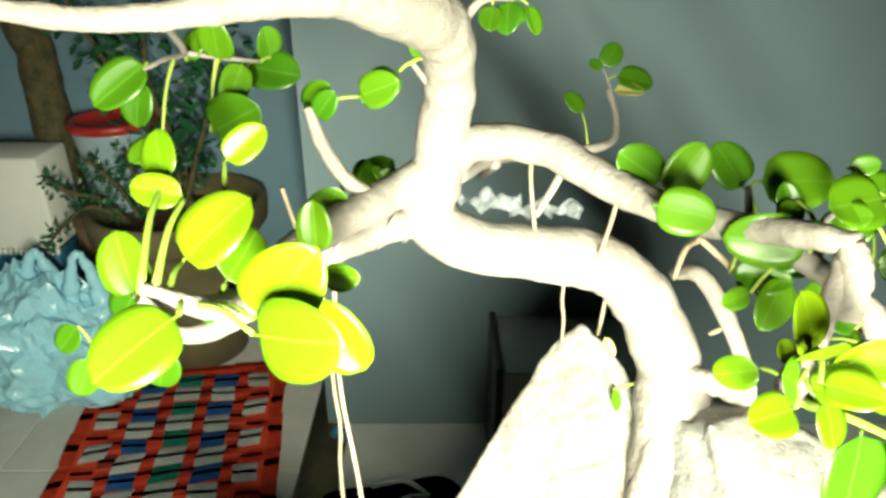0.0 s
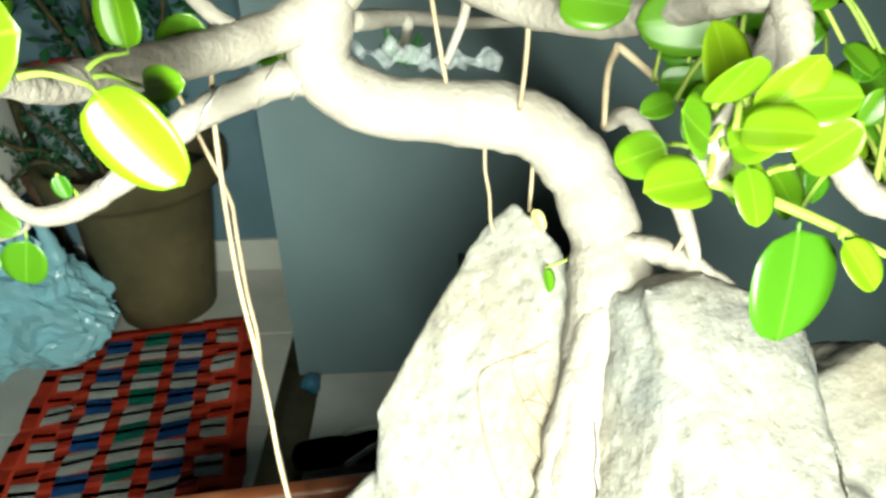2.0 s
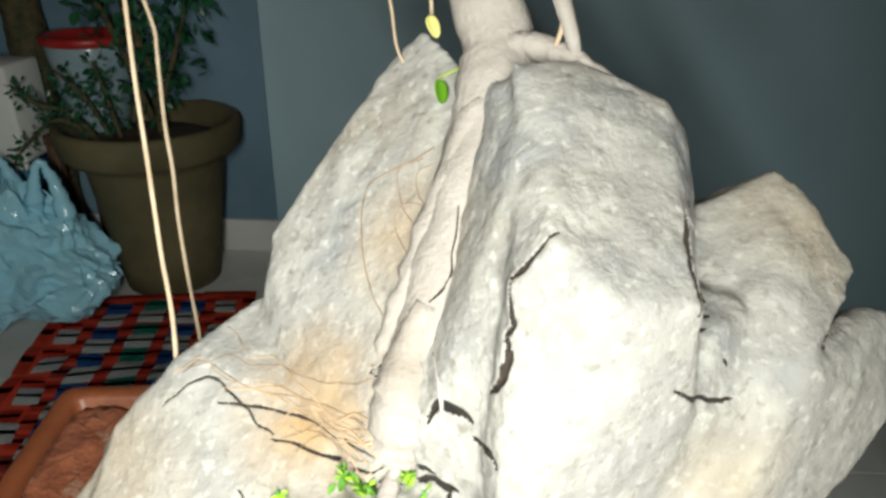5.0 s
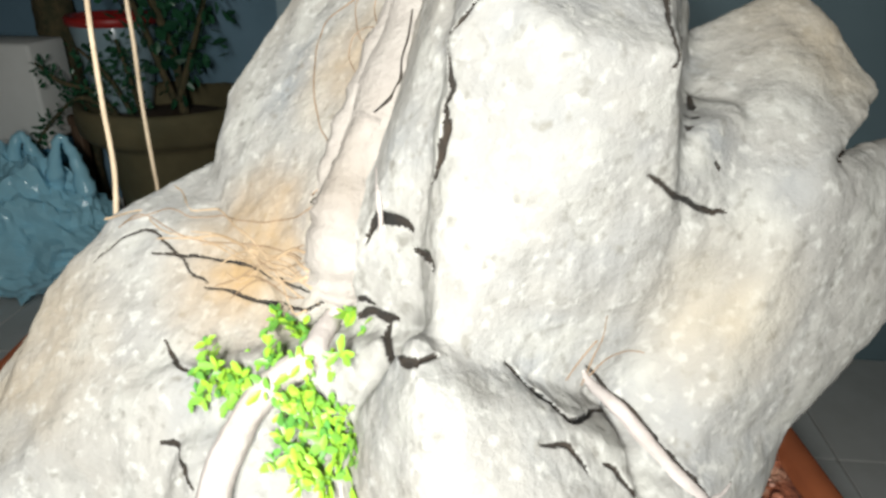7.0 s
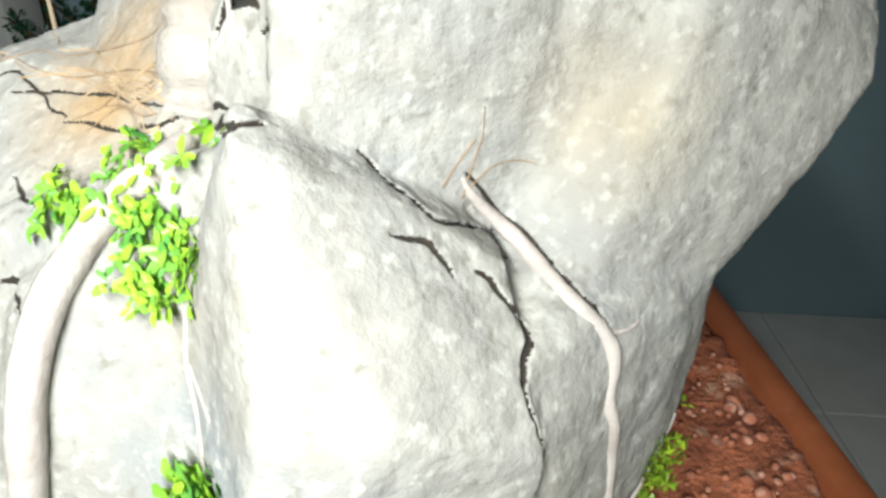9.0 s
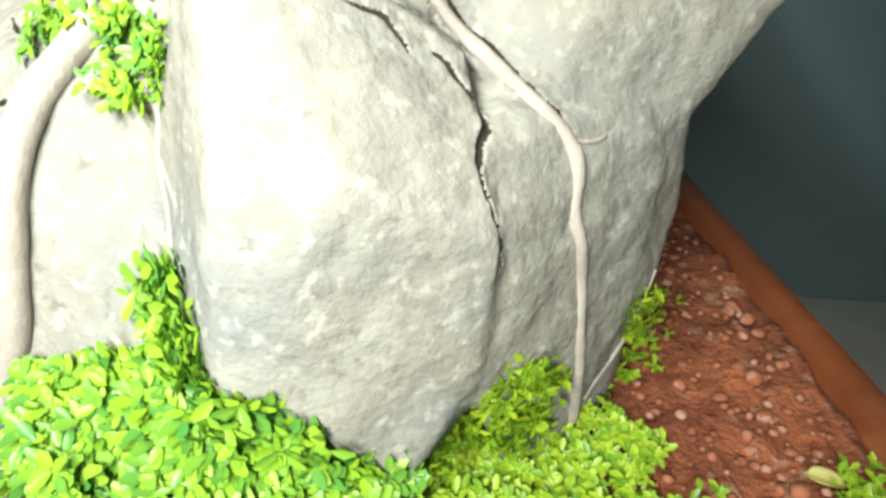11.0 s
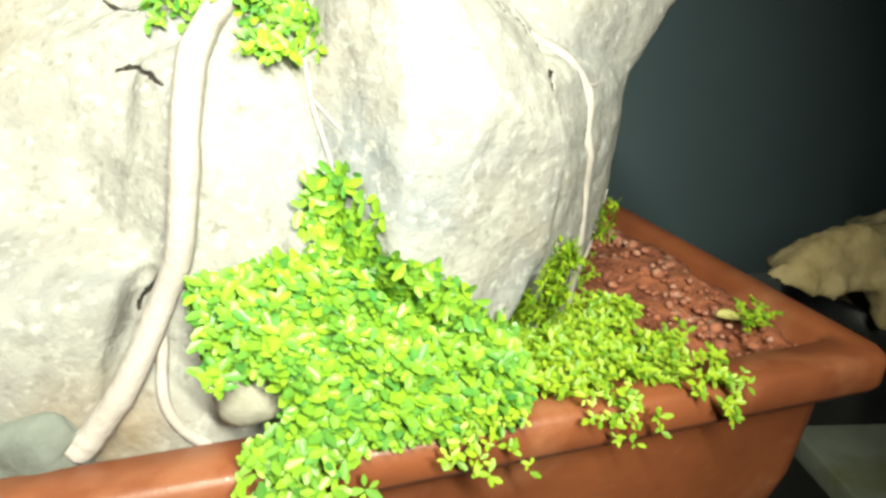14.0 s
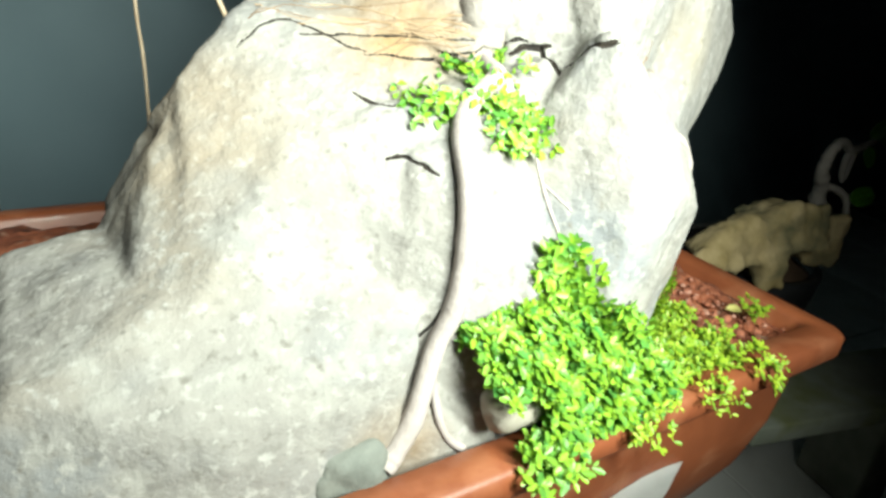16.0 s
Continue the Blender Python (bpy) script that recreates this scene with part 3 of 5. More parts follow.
CRACKS.append(([(0.098, 0.207, 0.692), (0.093, 0.207, 0.687), (0.088, 0.206, 0.682), (0.083, 0.204, 0.676)], 0.0012, 0.004))
CRACKS.append(([(0.081, 0.201, 0.671), (0.077, 0.198, 0.665), (0.073, 0.198, 0.661), (0.068, 0.197, 0.657)], 0.0014, 0.005))
CRACKS.append(([(0.135, 0.142, 0.6274), (0.1413, 0.14, 0.6232), (0.1471, 0.137, 0.6211), (0.1554, 0.134, 0.6159), (0.1616, 0.135, 0.6118), (0.1696, 0.153, 0.6016), (0.1782, 0.157, 0.5931)], 0.0015, 0.008))
CRACKS.append(([(0.1791, 0.144, 0.5944), (0.1822, 0.134, 0.5859), (0.1843, 0.12, 0.5773), (0.1875, 0.116, 0.5668), (0.1906, 0.118, 0.5472)], 0.0016, 0.009))
CRACKS.append(([(0.1481, 0.122, 0.6137), (0.1564, 0.126, 0.6106), (0.1595, 0.129, 0.6055), (0.1646, 0.125, 0.6023)], 0.001, 0.005))
CRACKS.append(([(0.1698, 0.13, 0.6014), (0.175, 0.131, 0.5983), (0.1791, 0.13, 0.5921), (0.1812, 0.129, 0.5879)], 0.0012, 0.005))
CRACKS.append(([(0.023, 0.193, 0.619), (0.034, 0.192, 0.618), (0.057, 0.179, 0.621), (0.072, 0.17, 0.625), (0.079, 0.173, 0.628)], 0.0009, 0.006))
CRACKS.append(([(-0.005, 0.209, 0.625), (0.008, 0.21, 0.622), (0.031, 0.201, 0.627), (0.058, 0.183, 0.629), (0.079, 0.172, 0.629)], 0.0008, 0.004))
CRACKS.append(([(0.166, 0.155, 0.6195), (0.1705, 0.158, 0.6125), (0.178, 0.16, 0.603), (0.186, 0.158, 0.5965), (0.194, 0.15, 0.5925), (0.202, 0.145, 0.5855), (0.2095, 0.146, 0.5775)], 0.0013, 0.005))
CRACKS.append(([(0.0378, 0.112, 0.5171), (0.0325, 0.112, 0.5087), (0.0231, 0.118, 0.4962)], 0.0012, 0.004))
CRACKS.append(([(-0.034, 0.213, 0.618), (-0.013, 0.223, 0.629), (0.008, 0.21, 0.622), (0.024, 0.194, 0.62)], 0.0009, 0.004))
CRACKS.append(([(0.196, 0.2, 0.735), (0.2, 0.215, 0.71), (0.197, 0.2, 0.685), (0.194, 0.185, 0.67)], 0.0011, 0.004))
CRACKS.append(([(0.0935, 0.171, 0.651), (0.0946, 0.1703, 0.6555), (0.0973, 0.1698, 0.6598), (0.1019, 0.1664, 0.6622), (0.1059, 0.1639, 0.6626), (0.1095, 0.1608, 0.6614)], 0.0024, 0.011))
CRACKS.append(([(0.1105, 0.1584, 0.655), (0.1154, 0.1492, 0.6575), (0.1195, 0.143, 0.657)], 0.002, 0.008))
CRACKS.append(([(0.0864, 0.165, 0.6261), (0.0916, 0.1656, 0.627), (0.0961, 0.1628, 0.6298), (0.1005, 0.1592, 0.63), (0.106, 0.156, 0.632)], 0.0022, 0.009))
CRACKS.append(([(0.101, 0.159, 0.63), (0.1035, 0.15, 0.624), (0.1074, 0.1426, 0.6174)], 0.0022, 0.009))
CRACKS.append(([(0.1094, 0.1446, 0.6214), (0.1156, 0.1202, 0.6406), (0.1213, 0.1243, 0.6396)], 0.0018, 0.007))
CRACKS.append(([(0.116, 0.1589, 0.6773), (0.119, 0.1534, 0.6854), (0.1202, 0.1534, 0.6912), (0.1214, 0.1529, 0.6969)], 0.002, 0.007))
CRACKS.append(([(0.0201, 0.1505, 0.5783), (0.0287, 0.1487, 0.5803), (0.0378, 0.1414, 0.5748), (0.0428, 0.1378, 0.5721)], 0.0013, 0.005))
CRACKS.append(([(0.0118, 0.1788, 0.6032), (0.0209, 0.1695, 0.6001), (0.0298, 0.1632, 0.6002)], 0.0013, 0.005))
CRACKS.append(([(0.068, 0.195, 0.655), (0.0719, 0.1935, 0.6571), (0.075, 0.196, 0.661)], 0.0022, 0.008))


def refine(me, lines, reach, cuts):
    """Finer faces along the cracks, so that they stay narrow and sharp."""
    bm = bmesh.new()
    bm.from_mesh(me)
    marks = KDTree(4000)
    n = 0
    for line in lines:
        for p in spline(line, 9):
            marks.insert(Vector(p[:3]), n)
            n += 1
    marks.balance()
    close = {v for v in bm.verts if marks.find(v.co)[2] < reach}
    bmesh.ops.subdivide_edges(bm, edges=[e for e in bm.edges if e.verts[0] in close and e.verts[1] in close], cuts=cuts, use_grid_fill=True)
    bm.to_mesh(me)
    bm.free()


refine(rock_skin, [line for line, _, _ in CRACKS], 0.008, 3)
in_crack = weather(rock_skin, 2, 0.002, CRACKS, 0.6)
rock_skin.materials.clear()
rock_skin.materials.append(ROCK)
rock_skin.materials.append(CRACK_SHADE)
# Faces along the crack lines take the near-black that paints their shade.
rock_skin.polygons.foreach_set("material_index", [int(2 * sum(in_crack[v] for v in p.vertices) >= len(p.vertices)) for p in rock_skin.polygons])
rock = new("rock", rock_skin)
tagged(rock, "tall weathered cream limestone rock standing in the pot", "rock")
rock_skin.calc_loop_triangles()
ROCK_TREE = BVHTree.FromPolygons([v.co.copy() for v in rock_skin.vertices], [tuple(p.vertices) for p in rock_skin.polygons])


def on_rock(x, z, lift=0.0, y0=-0.3):
    """The front of the rock at x and z: its place, lifted along its normal, and that normal."""
    place, normal, _, _ = ROCK_TREE.ray_cast(Vector((x, y0, z)), Vector((0, 1, 0)))
    if place is None:
        place, normal, _, _ = ROCK_TREE.find_nearest(Vector((x, 0.2, z)))
    return place + normal * lift, normal


# ---- the bonsai pot ----
POT = pose(0.0635, 0.261, 0.0, 0, 0, 6.0)
RIM, FOOT = 0.455, 0.235


def rounded(half_x, half_y, r, n=5):
    out = []
    for cx, cy, a0 in ((1, 1, 0), (-1, 1, 90), (-1, -1, 180), (1, -1, 270)):
        for k in range(n + 1):
            a = radians(a0 + 90 * k / n)
            out.append((cx * (half_x - r) + r * math.cos(a), cy * (half_y - r) + r * math.sin(a)))
    return out


def vessel(bm, levels, m):
    """A rounded oblong vessel; levels are half length, half width, corner radius, height and a shift to the back, from the foot outside over the rim to the floor inside."""
    rings = [[bm.verts.new(m @ Vector((x, y + (back[0] if back else 0.0), z))) for x, y in rounded(hx, hy, r)] for hx, hy, r, z, *back in levels]
    for a, b in zip(rings, rings[1:]):
        for k in range(len(a)):
            bm.faces.new((a[k], a[(k + 1) % len(a)], b[(k + 1) % len(a)], b[k]))
    bm.faces.new(rings[0][::-1])
    bm.faces.new(rings[-1])
    return bm


bonsai_pot = thing("bonsai_pot", "oblong brown glazed ceramic bonsai pot with a wide lip", "plant pot")
HX, HY = 0.280, 0.196
vessel_bm = vessel(bmesh.new(), [(HX - 0.095, HY - 0.085, 0.03, FOOT), (HX - 0.09, HY - 0.08, 0.03, FOOT + 0.004), (HX - 0.062, HY - 0.056, 0.03, FOOT + 0.03), (HX - 0.04, HY - 0.038, 0.028, FOOT + 0.065), (HX - 0.026, HY - 0.025, 0.024, FOOT + 0.1), (HX - 0.018, HY - 0.018, 0.02, FOOT + 0.14), (HX - 0.015, HY - 0.015, 0.018, RIM - 0.03),
                        (HX - 0.013, HY - 0.013, 0.016, RIM - 0.024), (HX - 0.002, HY - 0.002, 0.012, RIM - 0.02), (HX, HY, 0.012, RIM - 0.016), (HX, HY, 0.012, RIM - 0.003), (HX - 0.003, HY - 0.003, 0.011, RIM),
                        (HX - 0.013, HY - 0.018, 0.008, RIM - 0.0015, 0.005), (HX - 0.016, HY - 0.021, 0.008, RIM - 0.005, 0.005), (HX - 0.026, HY - 0.031, 0.008, RIM - 0.06, 0.005), (HX - 0.075, HY - 0.06, 0.01, FOOT + 0.03)], POT)
part("body", vessel_bm, GLAZE, bonsai_pot)
for sx in (-1, 1):
    for sy in (-1, 1):
        part("foot", box(bmesh.new(), (sx * 0.14 - 0.03, sy * 0.08 - 0.02, FOOT - 0.016), (sx * 0.14 + 0.03, sy * 0.08 + 0.02, FOOT + 0.002), 0.004, POT), GLAZE, bonsai_pot)

soil_bm = bmesh.new()
NX, NY = 90, 54
grid = [[None] * (NY + 1) for _ in range(NX + 1)]
for i in range(NX + 1):
    for j in range(NY + 1):
        p = POT @ Vector(((i / NX * 2 - 1) * (HX - 0.018), (j / NY * 2 - 1) * (HY - 0.018), 0))
        p.z = RIM - 0.010 - 0.011 * max(0.0, 1 - j / 6.5) + 0.006 * noise.noise(p * 18) + 0.005 * noise.turbulence(p * 90, 3, False)
        grid[i][j] = soil_bm.verts.new(p)
for i in range(NX):
    for j in range(NY):
        soil_bm.faces.new((grid[i][j], grid[i + 1][j], grid[i + 1][j + 1], grid[i][j + 1]))
for i, j, k, l in [(i, 0, i + 1, 0) for i in range(NX)] + [(i + 1, NY, i, NY) for i in range(NX)] + [(0, j + 1, 0, j) for j in range(NY)] + [(NX, j, NX, j + 1) for j in range(NY)]:
    a, b = grid[i][j], grid[k][l]
    soil_bm.faces.new((b, a, soil_bm.verts.new(a.co - Vector((0, 0, 0.008))), soil_bm.verts.new(b.co - Vector((0, 0, 0.008)))))
soil = part("soil", soil_bm, SOIL)
tagged(soil, "reddish brown gritty soil filling the pot", "soil", kind="stuff")

plinth = part("plinth", box(bmesh.new(), (-0.18, -0.11, -0.004), (0.18, 0.11, FOOT - 0.015), 0.006, POT), CONCRETE, smooth=False)
tagged(plinth, "rough concrete block under the bonsai pot", "plinth")

# ---- the tree ----
STALK = foliage("leaf_stalk", (0.16, 0.28, 0.03), (0.26, 0.34, 0.06), 0.5, 0.1)
bonsai = thing("bonsai_tree", "small ficus bonsai clasping the rock with pale roots", "bonsai")
TRUNK = []
TRUNK += [(0.080, 0.177, 0.612, 0.007), (0.084, 0.186, 0.635, 0.012), (0.095, 0.208, 0.672, 0.0165), (0.107, 0.238, 0.708, 0.020), (0.117, 0.267, 0.745, 0.0205), (0.117, 0.288, 0.775, 0.0175), (0.104, 0.303, 0.803, 0.0158), (0.08, 0.308, 0.822, 0.0148), (0.048, 0.308, 0.828, 0.0142), (0.015, 0.306, 0.833, 0.014), (-0.006, 0.301, 0.85, 0.0138), (-0.003, 0.3, 0.875, 0.013), (0.001, 0.3, 0.9, 0.012), (0.003, 0.292, 0.922, 0.011), (-0.001, 0.272, 0.943, 0.012), (-0.016, 0.245, 0.955, 0.0125), (-0.032, 0.222, 0.961, 0.0085), (-0.054, 0.205, 0.96, 0.0055), (-0.08, 0.19, 0.957, 0.0038)]
TRUNK += [(-0.105, 0.175, 0.96, 0.003), (-0.14, 0.17, 0.97, 0.002)]
part("trunk", tube(bmesh.new(), TRUNK, 18, 9, 0.13), BARK, bonsai, "pale twisting trunk")
BRANCHES = []
BRANCHES += [[(-0.004, 0.3, 0.872, 0.009), (0.014, 0.3, 0.888, 0.0088), (0.045, 0.29, 0.889, 0.0082), (0.072, 0.268, 0.88, 0.0075), (0.09, 0.24, 0.879, 0.0065), (0.103, 0.215, 0.884, 0.0055), (0.115, 0.19, 0.892, 0.0045), (0.123, 0.178, 0.894, 0.004)], [(0.105, 0.218, 0.882, 0.004), (0.12, 0.205, 0.878, 0.004), (0.135, 0.185, 0.87, 0.0042), (0.145, 0.178, 0.852, 0.0044), (0.165, 0.184, 0.836, 0.0045), (0.2, 0.204, 0.826, 0.0042), (0.24, 0.222, 0.83, 0.0025)]]
BRANCHES += [[(0.0, 0.305, 0.838, 0.008), (-0.014, 0.3, 0.847, 0.0078), (-0.03, 0.294, 0.846, 0.0072), (-0.06, 0.286, 0.835, 0.0062), (-0.088, 0.28, 0.815, 0.0056), (-0.112, 0.275, 0.802, 0.005), (-0.132, 0.275, 0.801, 0.004), (-0.147, 0.28, 0.82, 0.003), (-0.162, 0.285, 0.838, 0.0018)], [(-0.001, 0.302, 0.876, 0.0095), (-0.02, 0.29, 0.869, 0.009), (-0.038, 0.267, 0.867, 0.0082), (-0.05, 0.24, 0.869, 0.0072), (-0.057, 0.212, 0.872, 0.006), (-0.059, 0.185, 0.877, 0.0048), (-0.058, 0.16, 0.886, 0.0038), (-0.058, 0.14, 0.896, 0.003), (-0.07, 0.135, 0.904, 0.0015)]]
BRANCHES += [[(-0.028, 0.277, 0.868, 0.004), (-0.042, 0.274, 0.88, 0.0034), (-0.05, 0.268, 0.897, 0.003), (-0.053, 0.26, 0.915, 0.0022)], [(0.005, 0.31, 0.868, 0.005), (0.03, 0.37, 0.858, 0.004), (0.07, 0.42, 0.845, 0.0035), (0.112, 0.44, 0.845, 0.0032), (0.118, 0.45, 0.86, 0.0025), (0.112, 0.455, 0.878, 0.0016)], [(0.03, 0.36, 0.858, 0.003), (0.025, 0.42, 0.83, 0.0025), (0.02, 0.462, 0.825, 0.002)], [(0.122, 0.18, 0.89, 0.0035), (0.112, 0.168, 0.872, 0.0034), (0.1, 0.155, 0.862, 0.0044), (0.096, 0.148, 0.867, 0.004), (0.098, 0.144, 0.88, 0.002)]]
BRANCHES += [[(0.098, 0.15, 0.86, 0.0016), (0.112, 0.15, 0.855, 0.0013), (0.128, 0.148, 0.848, 0.0011), (0.14, 0.145, 0.842, 0.0008)], [(0.122, 0.18, 0.894, 0.004), (0.1225, 0.174, 0.885, 0.005), (0.121, 0.17, 0.873, 0.0035)]]
for n, line in enumerate(BRANCHES):
    part("branch", tube(bmesh.new(), line, 10, 7, 0.16, n), STALK if n == 8 else BARK, bonsai)
STRANDS = [
    [(0.112, 0.26, 0.752, 0.009), (0.096, 0.238, 0.712, 0.009), (0.084, 0.217, 0.685, 0.0075), (0.075, 0.204, 0.662, 0.006), (0.0715, 0.186, 0.636, 0.0045), (0.071, 0.176, 0.615, 0.003)],
    [(0.12, 0.275, 0.774, 0.006), (0.136, 0.267, 0.775, 0.006), (0.15, 0.258, 0.771, 0.0045), (0.163, 0.25, 0.766, 0.0025)],
]
for n, line in enumerate(STRANDS):
    part("root", tube(bmesh.new(), line, 12, 8, 0.3, 60 + n), BARK, bonsai, "pale buttress root flowing down the rock")
AERIAL = []
AERIAL.append([(-0.045, 0.29, 0.8761, 0.0012), (-0.0528, 0.296, 0.8401, 0.0012), (-0.0554, 0.296, 0.8078, 0.0012), (-0.0557, 0.292, 0.7736, 0.0012), (-0.0535, 0.285, 0.7495, 0.0012), (-0.0477, 0.272, 0.7261, 0.0012), (-0.0435, 0.262, 0.7035, 0.0012), (-0.0425, 0.258, 0.672, 0.0012), (-0.0395, 0.252, 0.645, 0.0012), (-0.034, 0.237, 0.6255, 0.0014)])
AERIAL.append([(-0.0847, 0.33, 0.8545, 0.0012), (-0.0834, 0.345, 0.8265, 0.0012), (-0.0792, 0.352, 0.7991, 0.0012), (-0.0751, 0.354, 0.7817, 0.0012), (-0.0717, 0.354, 0.7653, 0.0012), (-0.0716, 0.353, 0.7555, 0.0012), (-0.071, 0.35, 0.744, 0.0012), (-0.069, 0.342, 0.7145, 0.0012), (-0.066, 0.336, 0.69, 0.0012), (-0.0685, 0.338, 0.656, 0.0012), (-0.0685, 0.338, 0.615, 0.0012), (-0.066, 0.335, 0.57, 0.0012), (-0.066, 0.335, 0.44, 0.0014)])
AERIAL.append([(0.063, 0.303, 0.82, 0.0009), (0.0635, 0.308, 0.8, 0.0008), (0.066, 0.312, 0.785, 0.0009), (0.068, 0.318, 0.765, 0.0008), (0.074, 0.322, 0.752, 0.0009)])
AERIAL.append([(0.085, 0.3, 0.818, 0.001), (0.0852, 0.304, 0.8, 0.001), (0.086, 0.312, 0.775, 0.001)])
AERIAL.append([(0.114, 0.29, 0.825, 0.003), (0.116, 0.27, 0.836, 0.004), (0.126, 0.266, 0.825, 0.0045), (0.139, 0.26, 0.8, 0.004), (0.147, 0.258, 0.779, 0.0032), (0.15, 0.262, 0.764, 0.002)])
AERIAL.append([(0.11, 0.28, 0.828, 0.0012), (0.101, 0.25, 0.858, 0.0012), (0.098, 0.23, 0.872, 0.0013)])
AERIAL.append([(0.098, 0.23, 0.872, 0.0013), (0.11, 0.222, 0.862, 0.0012), (0.124, 0.21, 0.849, 0.001)])
AERIAL.append([(0.04, 0.29, 0.884, 0.001), (0.042, 0.3, 0.868, 0.001), (0.046, 0.305, 0.842, 0.001)])
AERIAL.append([(0.055, 0.285, 0.884, 0.0022), (0.053, 0.296, 0.87, 0.002), (0.046, 0.304, 0.85, 0.0016)])
AERIAL.append([(0.075, 0.266, 0.876, 0.001), (0.0765, 0.28, 0.855, 0.001), (0.077, 0.295, 0.832, 0.001)])
AERIAL.append([(0.13, 0.275, 0.8, 0.0012), (0.136, 0.262, 0.812, 0.0012), (0.142, 0.258, 0.79, 0.0012), (0.14, 0.262, 0.775, 0.0012)])
for n, line in enumerate(AERIAL):
    part("aerial_root", tube(bmesh.new(), line, 7, 7, 0.12, 20 + n), BARK if n in (4, 8) else HANGING_ROOT, bonsai)

LEAF_SHAPES = [leaf_mesh("leaf", LEAF, w, f, d) for w, f, d in ((0.7, 0.10, 0.10), (0.78, 0.05, 0.14), (0.62, 0.16, 0.02), (0.74, 0.08, -0.06))]
OVAL_LEAF = leaf_mesh("leaf", LEAF, 0.78, 0.05, 0.06)
YOUNG_SHAPES = [leaf_mesh("leaf", YOUNG_LEAF, w, f, d) for w, f, d in ((0.7, 0.10, 0.10), (0.78, 0.05, 0.14), (0.62, 0.16, 0.02), (0.74, 0.08, -0.06))]
LEFT_SHOOT = [
    (-0.060, 0.130, 0.900, -0.075, 0.115, 0.893), (-0.074, 0.140, 0.898, -0.079, 0.145, 0.914), (-0.066, 0.150, 0.903, -0.049, 0.155, 0.919), (-0.056, 0.150, 0.897, -0.049, 0.165, 0.906),
    (-0.043, 0.130, 0.899, -0.027, 0.125, 0.918), (-0.042, 0.125, 0.898, -0.022, 0.112, 0.903), (-0.041, 0.172, 0.880, -0.024, 0.170, 0.855), (-0.073, 0.165, 0.919, -0.076, 0.170, 0.932),
    (-0.066, 0.160, 0.917, -0.080, 0.160, 0.920), (-0.060, 0.175, 0.921, -0.049, 0.180, 0.930), (-0.042, 0.200, 0.881, -0.042, 0.200, 0.900), (-0.041, 0.200, 0.872, -0.028, 0.195, 0.874),
]
UPPER_LEFT = []
UPPER_LEFT += [(-0.096, 0.270, 0.902, -0.071, 0.260, 0.916), (-0.034, 0.270, 0.917, -0.018, 0.260, 0.925), (-0.056, 0.270, 0.910, -0.044, 0.260, 0.924), (-0.055, 0.270, 0.860, -0.044, 0.260, 0.879), (-0.117, 0.270, 0.899, -0.128, 0.260, 0.894), (-0.050, 0.260, 0.911, -0.042, 0.255, 0.922), (-0.018, 0.280, 0.925, -0.033, 0.270, 0.915), (-0.008, 0.280, 0.930, -0.011, 0.275, 0.947), (-0.130, 0.300, 0.925, -0.153, 0.290, 0.908), (-0.135, 0.300, 0.918, -0.139, 0.295, 0.897), (-0.101, 0.270, 0.931, -0.095, 0.270, 0.943), (-0.087, 0.300, 0.923, -0.062, 0.290, 0.922), (-0.082, 0.280, 0.929, -0.088, 0.270, 0.913)]
UPPER_LEFT += [(-0.088, 0.270, 0.931, -0.087, 0.260, 0.947), (-0.073, 0.290, 0.929, -0.071, 0.280, 0.942), (-0.047, 0.360, 0.839, -0.029, 0.350, 0.863), (-0.042, 0.360, 0.839, -0.047, 0.370, 0.858)]
RIGHT_BRANCH = [
    (0.094, 0.270, 0.880, 0.073, 0.270, 0.894), (0.094, 0.260, 0.878, 0.107, 0.265, 0.899), (0.130, 0.270, 0.877, 0.117, 0.275, 0.896), (0.076, 0.225, 0.888, 0.096, 0.215, 0.887),
    (0.127, 0.255, 0.886, 0.157, 0.250, 0.889), (0.126, 0.220, 0.882, 0.122, 0.225, 0.897), (0.160, 0.225, 0.891, 0.133, 0.215, 0.890), (0.1225, 0.200, 0.886, 0.0955, 0.206, 0.883),
    (0.156, 0.245, 0.895, 0.165, 0.240, 0.899), (0.111, 0.210, 0.860, 0.099, 0.205, 0.858), (0.125, 0.215, 0.864, 0.115, 0.205, 0.847), (0.113, 0.210, 0.871, 0.133, 0.210, 0.886),
]
NEAR_RIGHT = []
NEAR_RIGHT += [(0.100, 0.150, 0.875, 0.095, 0.150, 0.894), (0.090, 0.155, 0.867, 0.079, 0.160, 0.860), (0.101, 0.140, 0.877, 0.107, 0.135, 0.891), (0.1205, 0.150, 0.849, 0.1198, 0.143, 0.8194), (0.094, 0.135, 0.877, 0.104, 0.125, 0.880), (0.098, 0.155, 0.869, 0.094, 0.155, 0.876), (0.128, 0.145, 0.847, 0.136, 0.140, 0.836), (0.109, 0.150, 0.856, 0.101, 0.155, 0.865), (0.091, 0.140, 0.880, 0.094, 0.132, 0.892), (0.101, 0.140, 0.880, 0.115, 0.132, 0.884), (0.110, 0.140, 0.867, 0.116, 0.132, 0.878), (0.095, 0.140, 0.871, 0.103, 0.132, 0.880), (0.100, 0.140, 0.868, 0.102, 0.132, 0.858)]
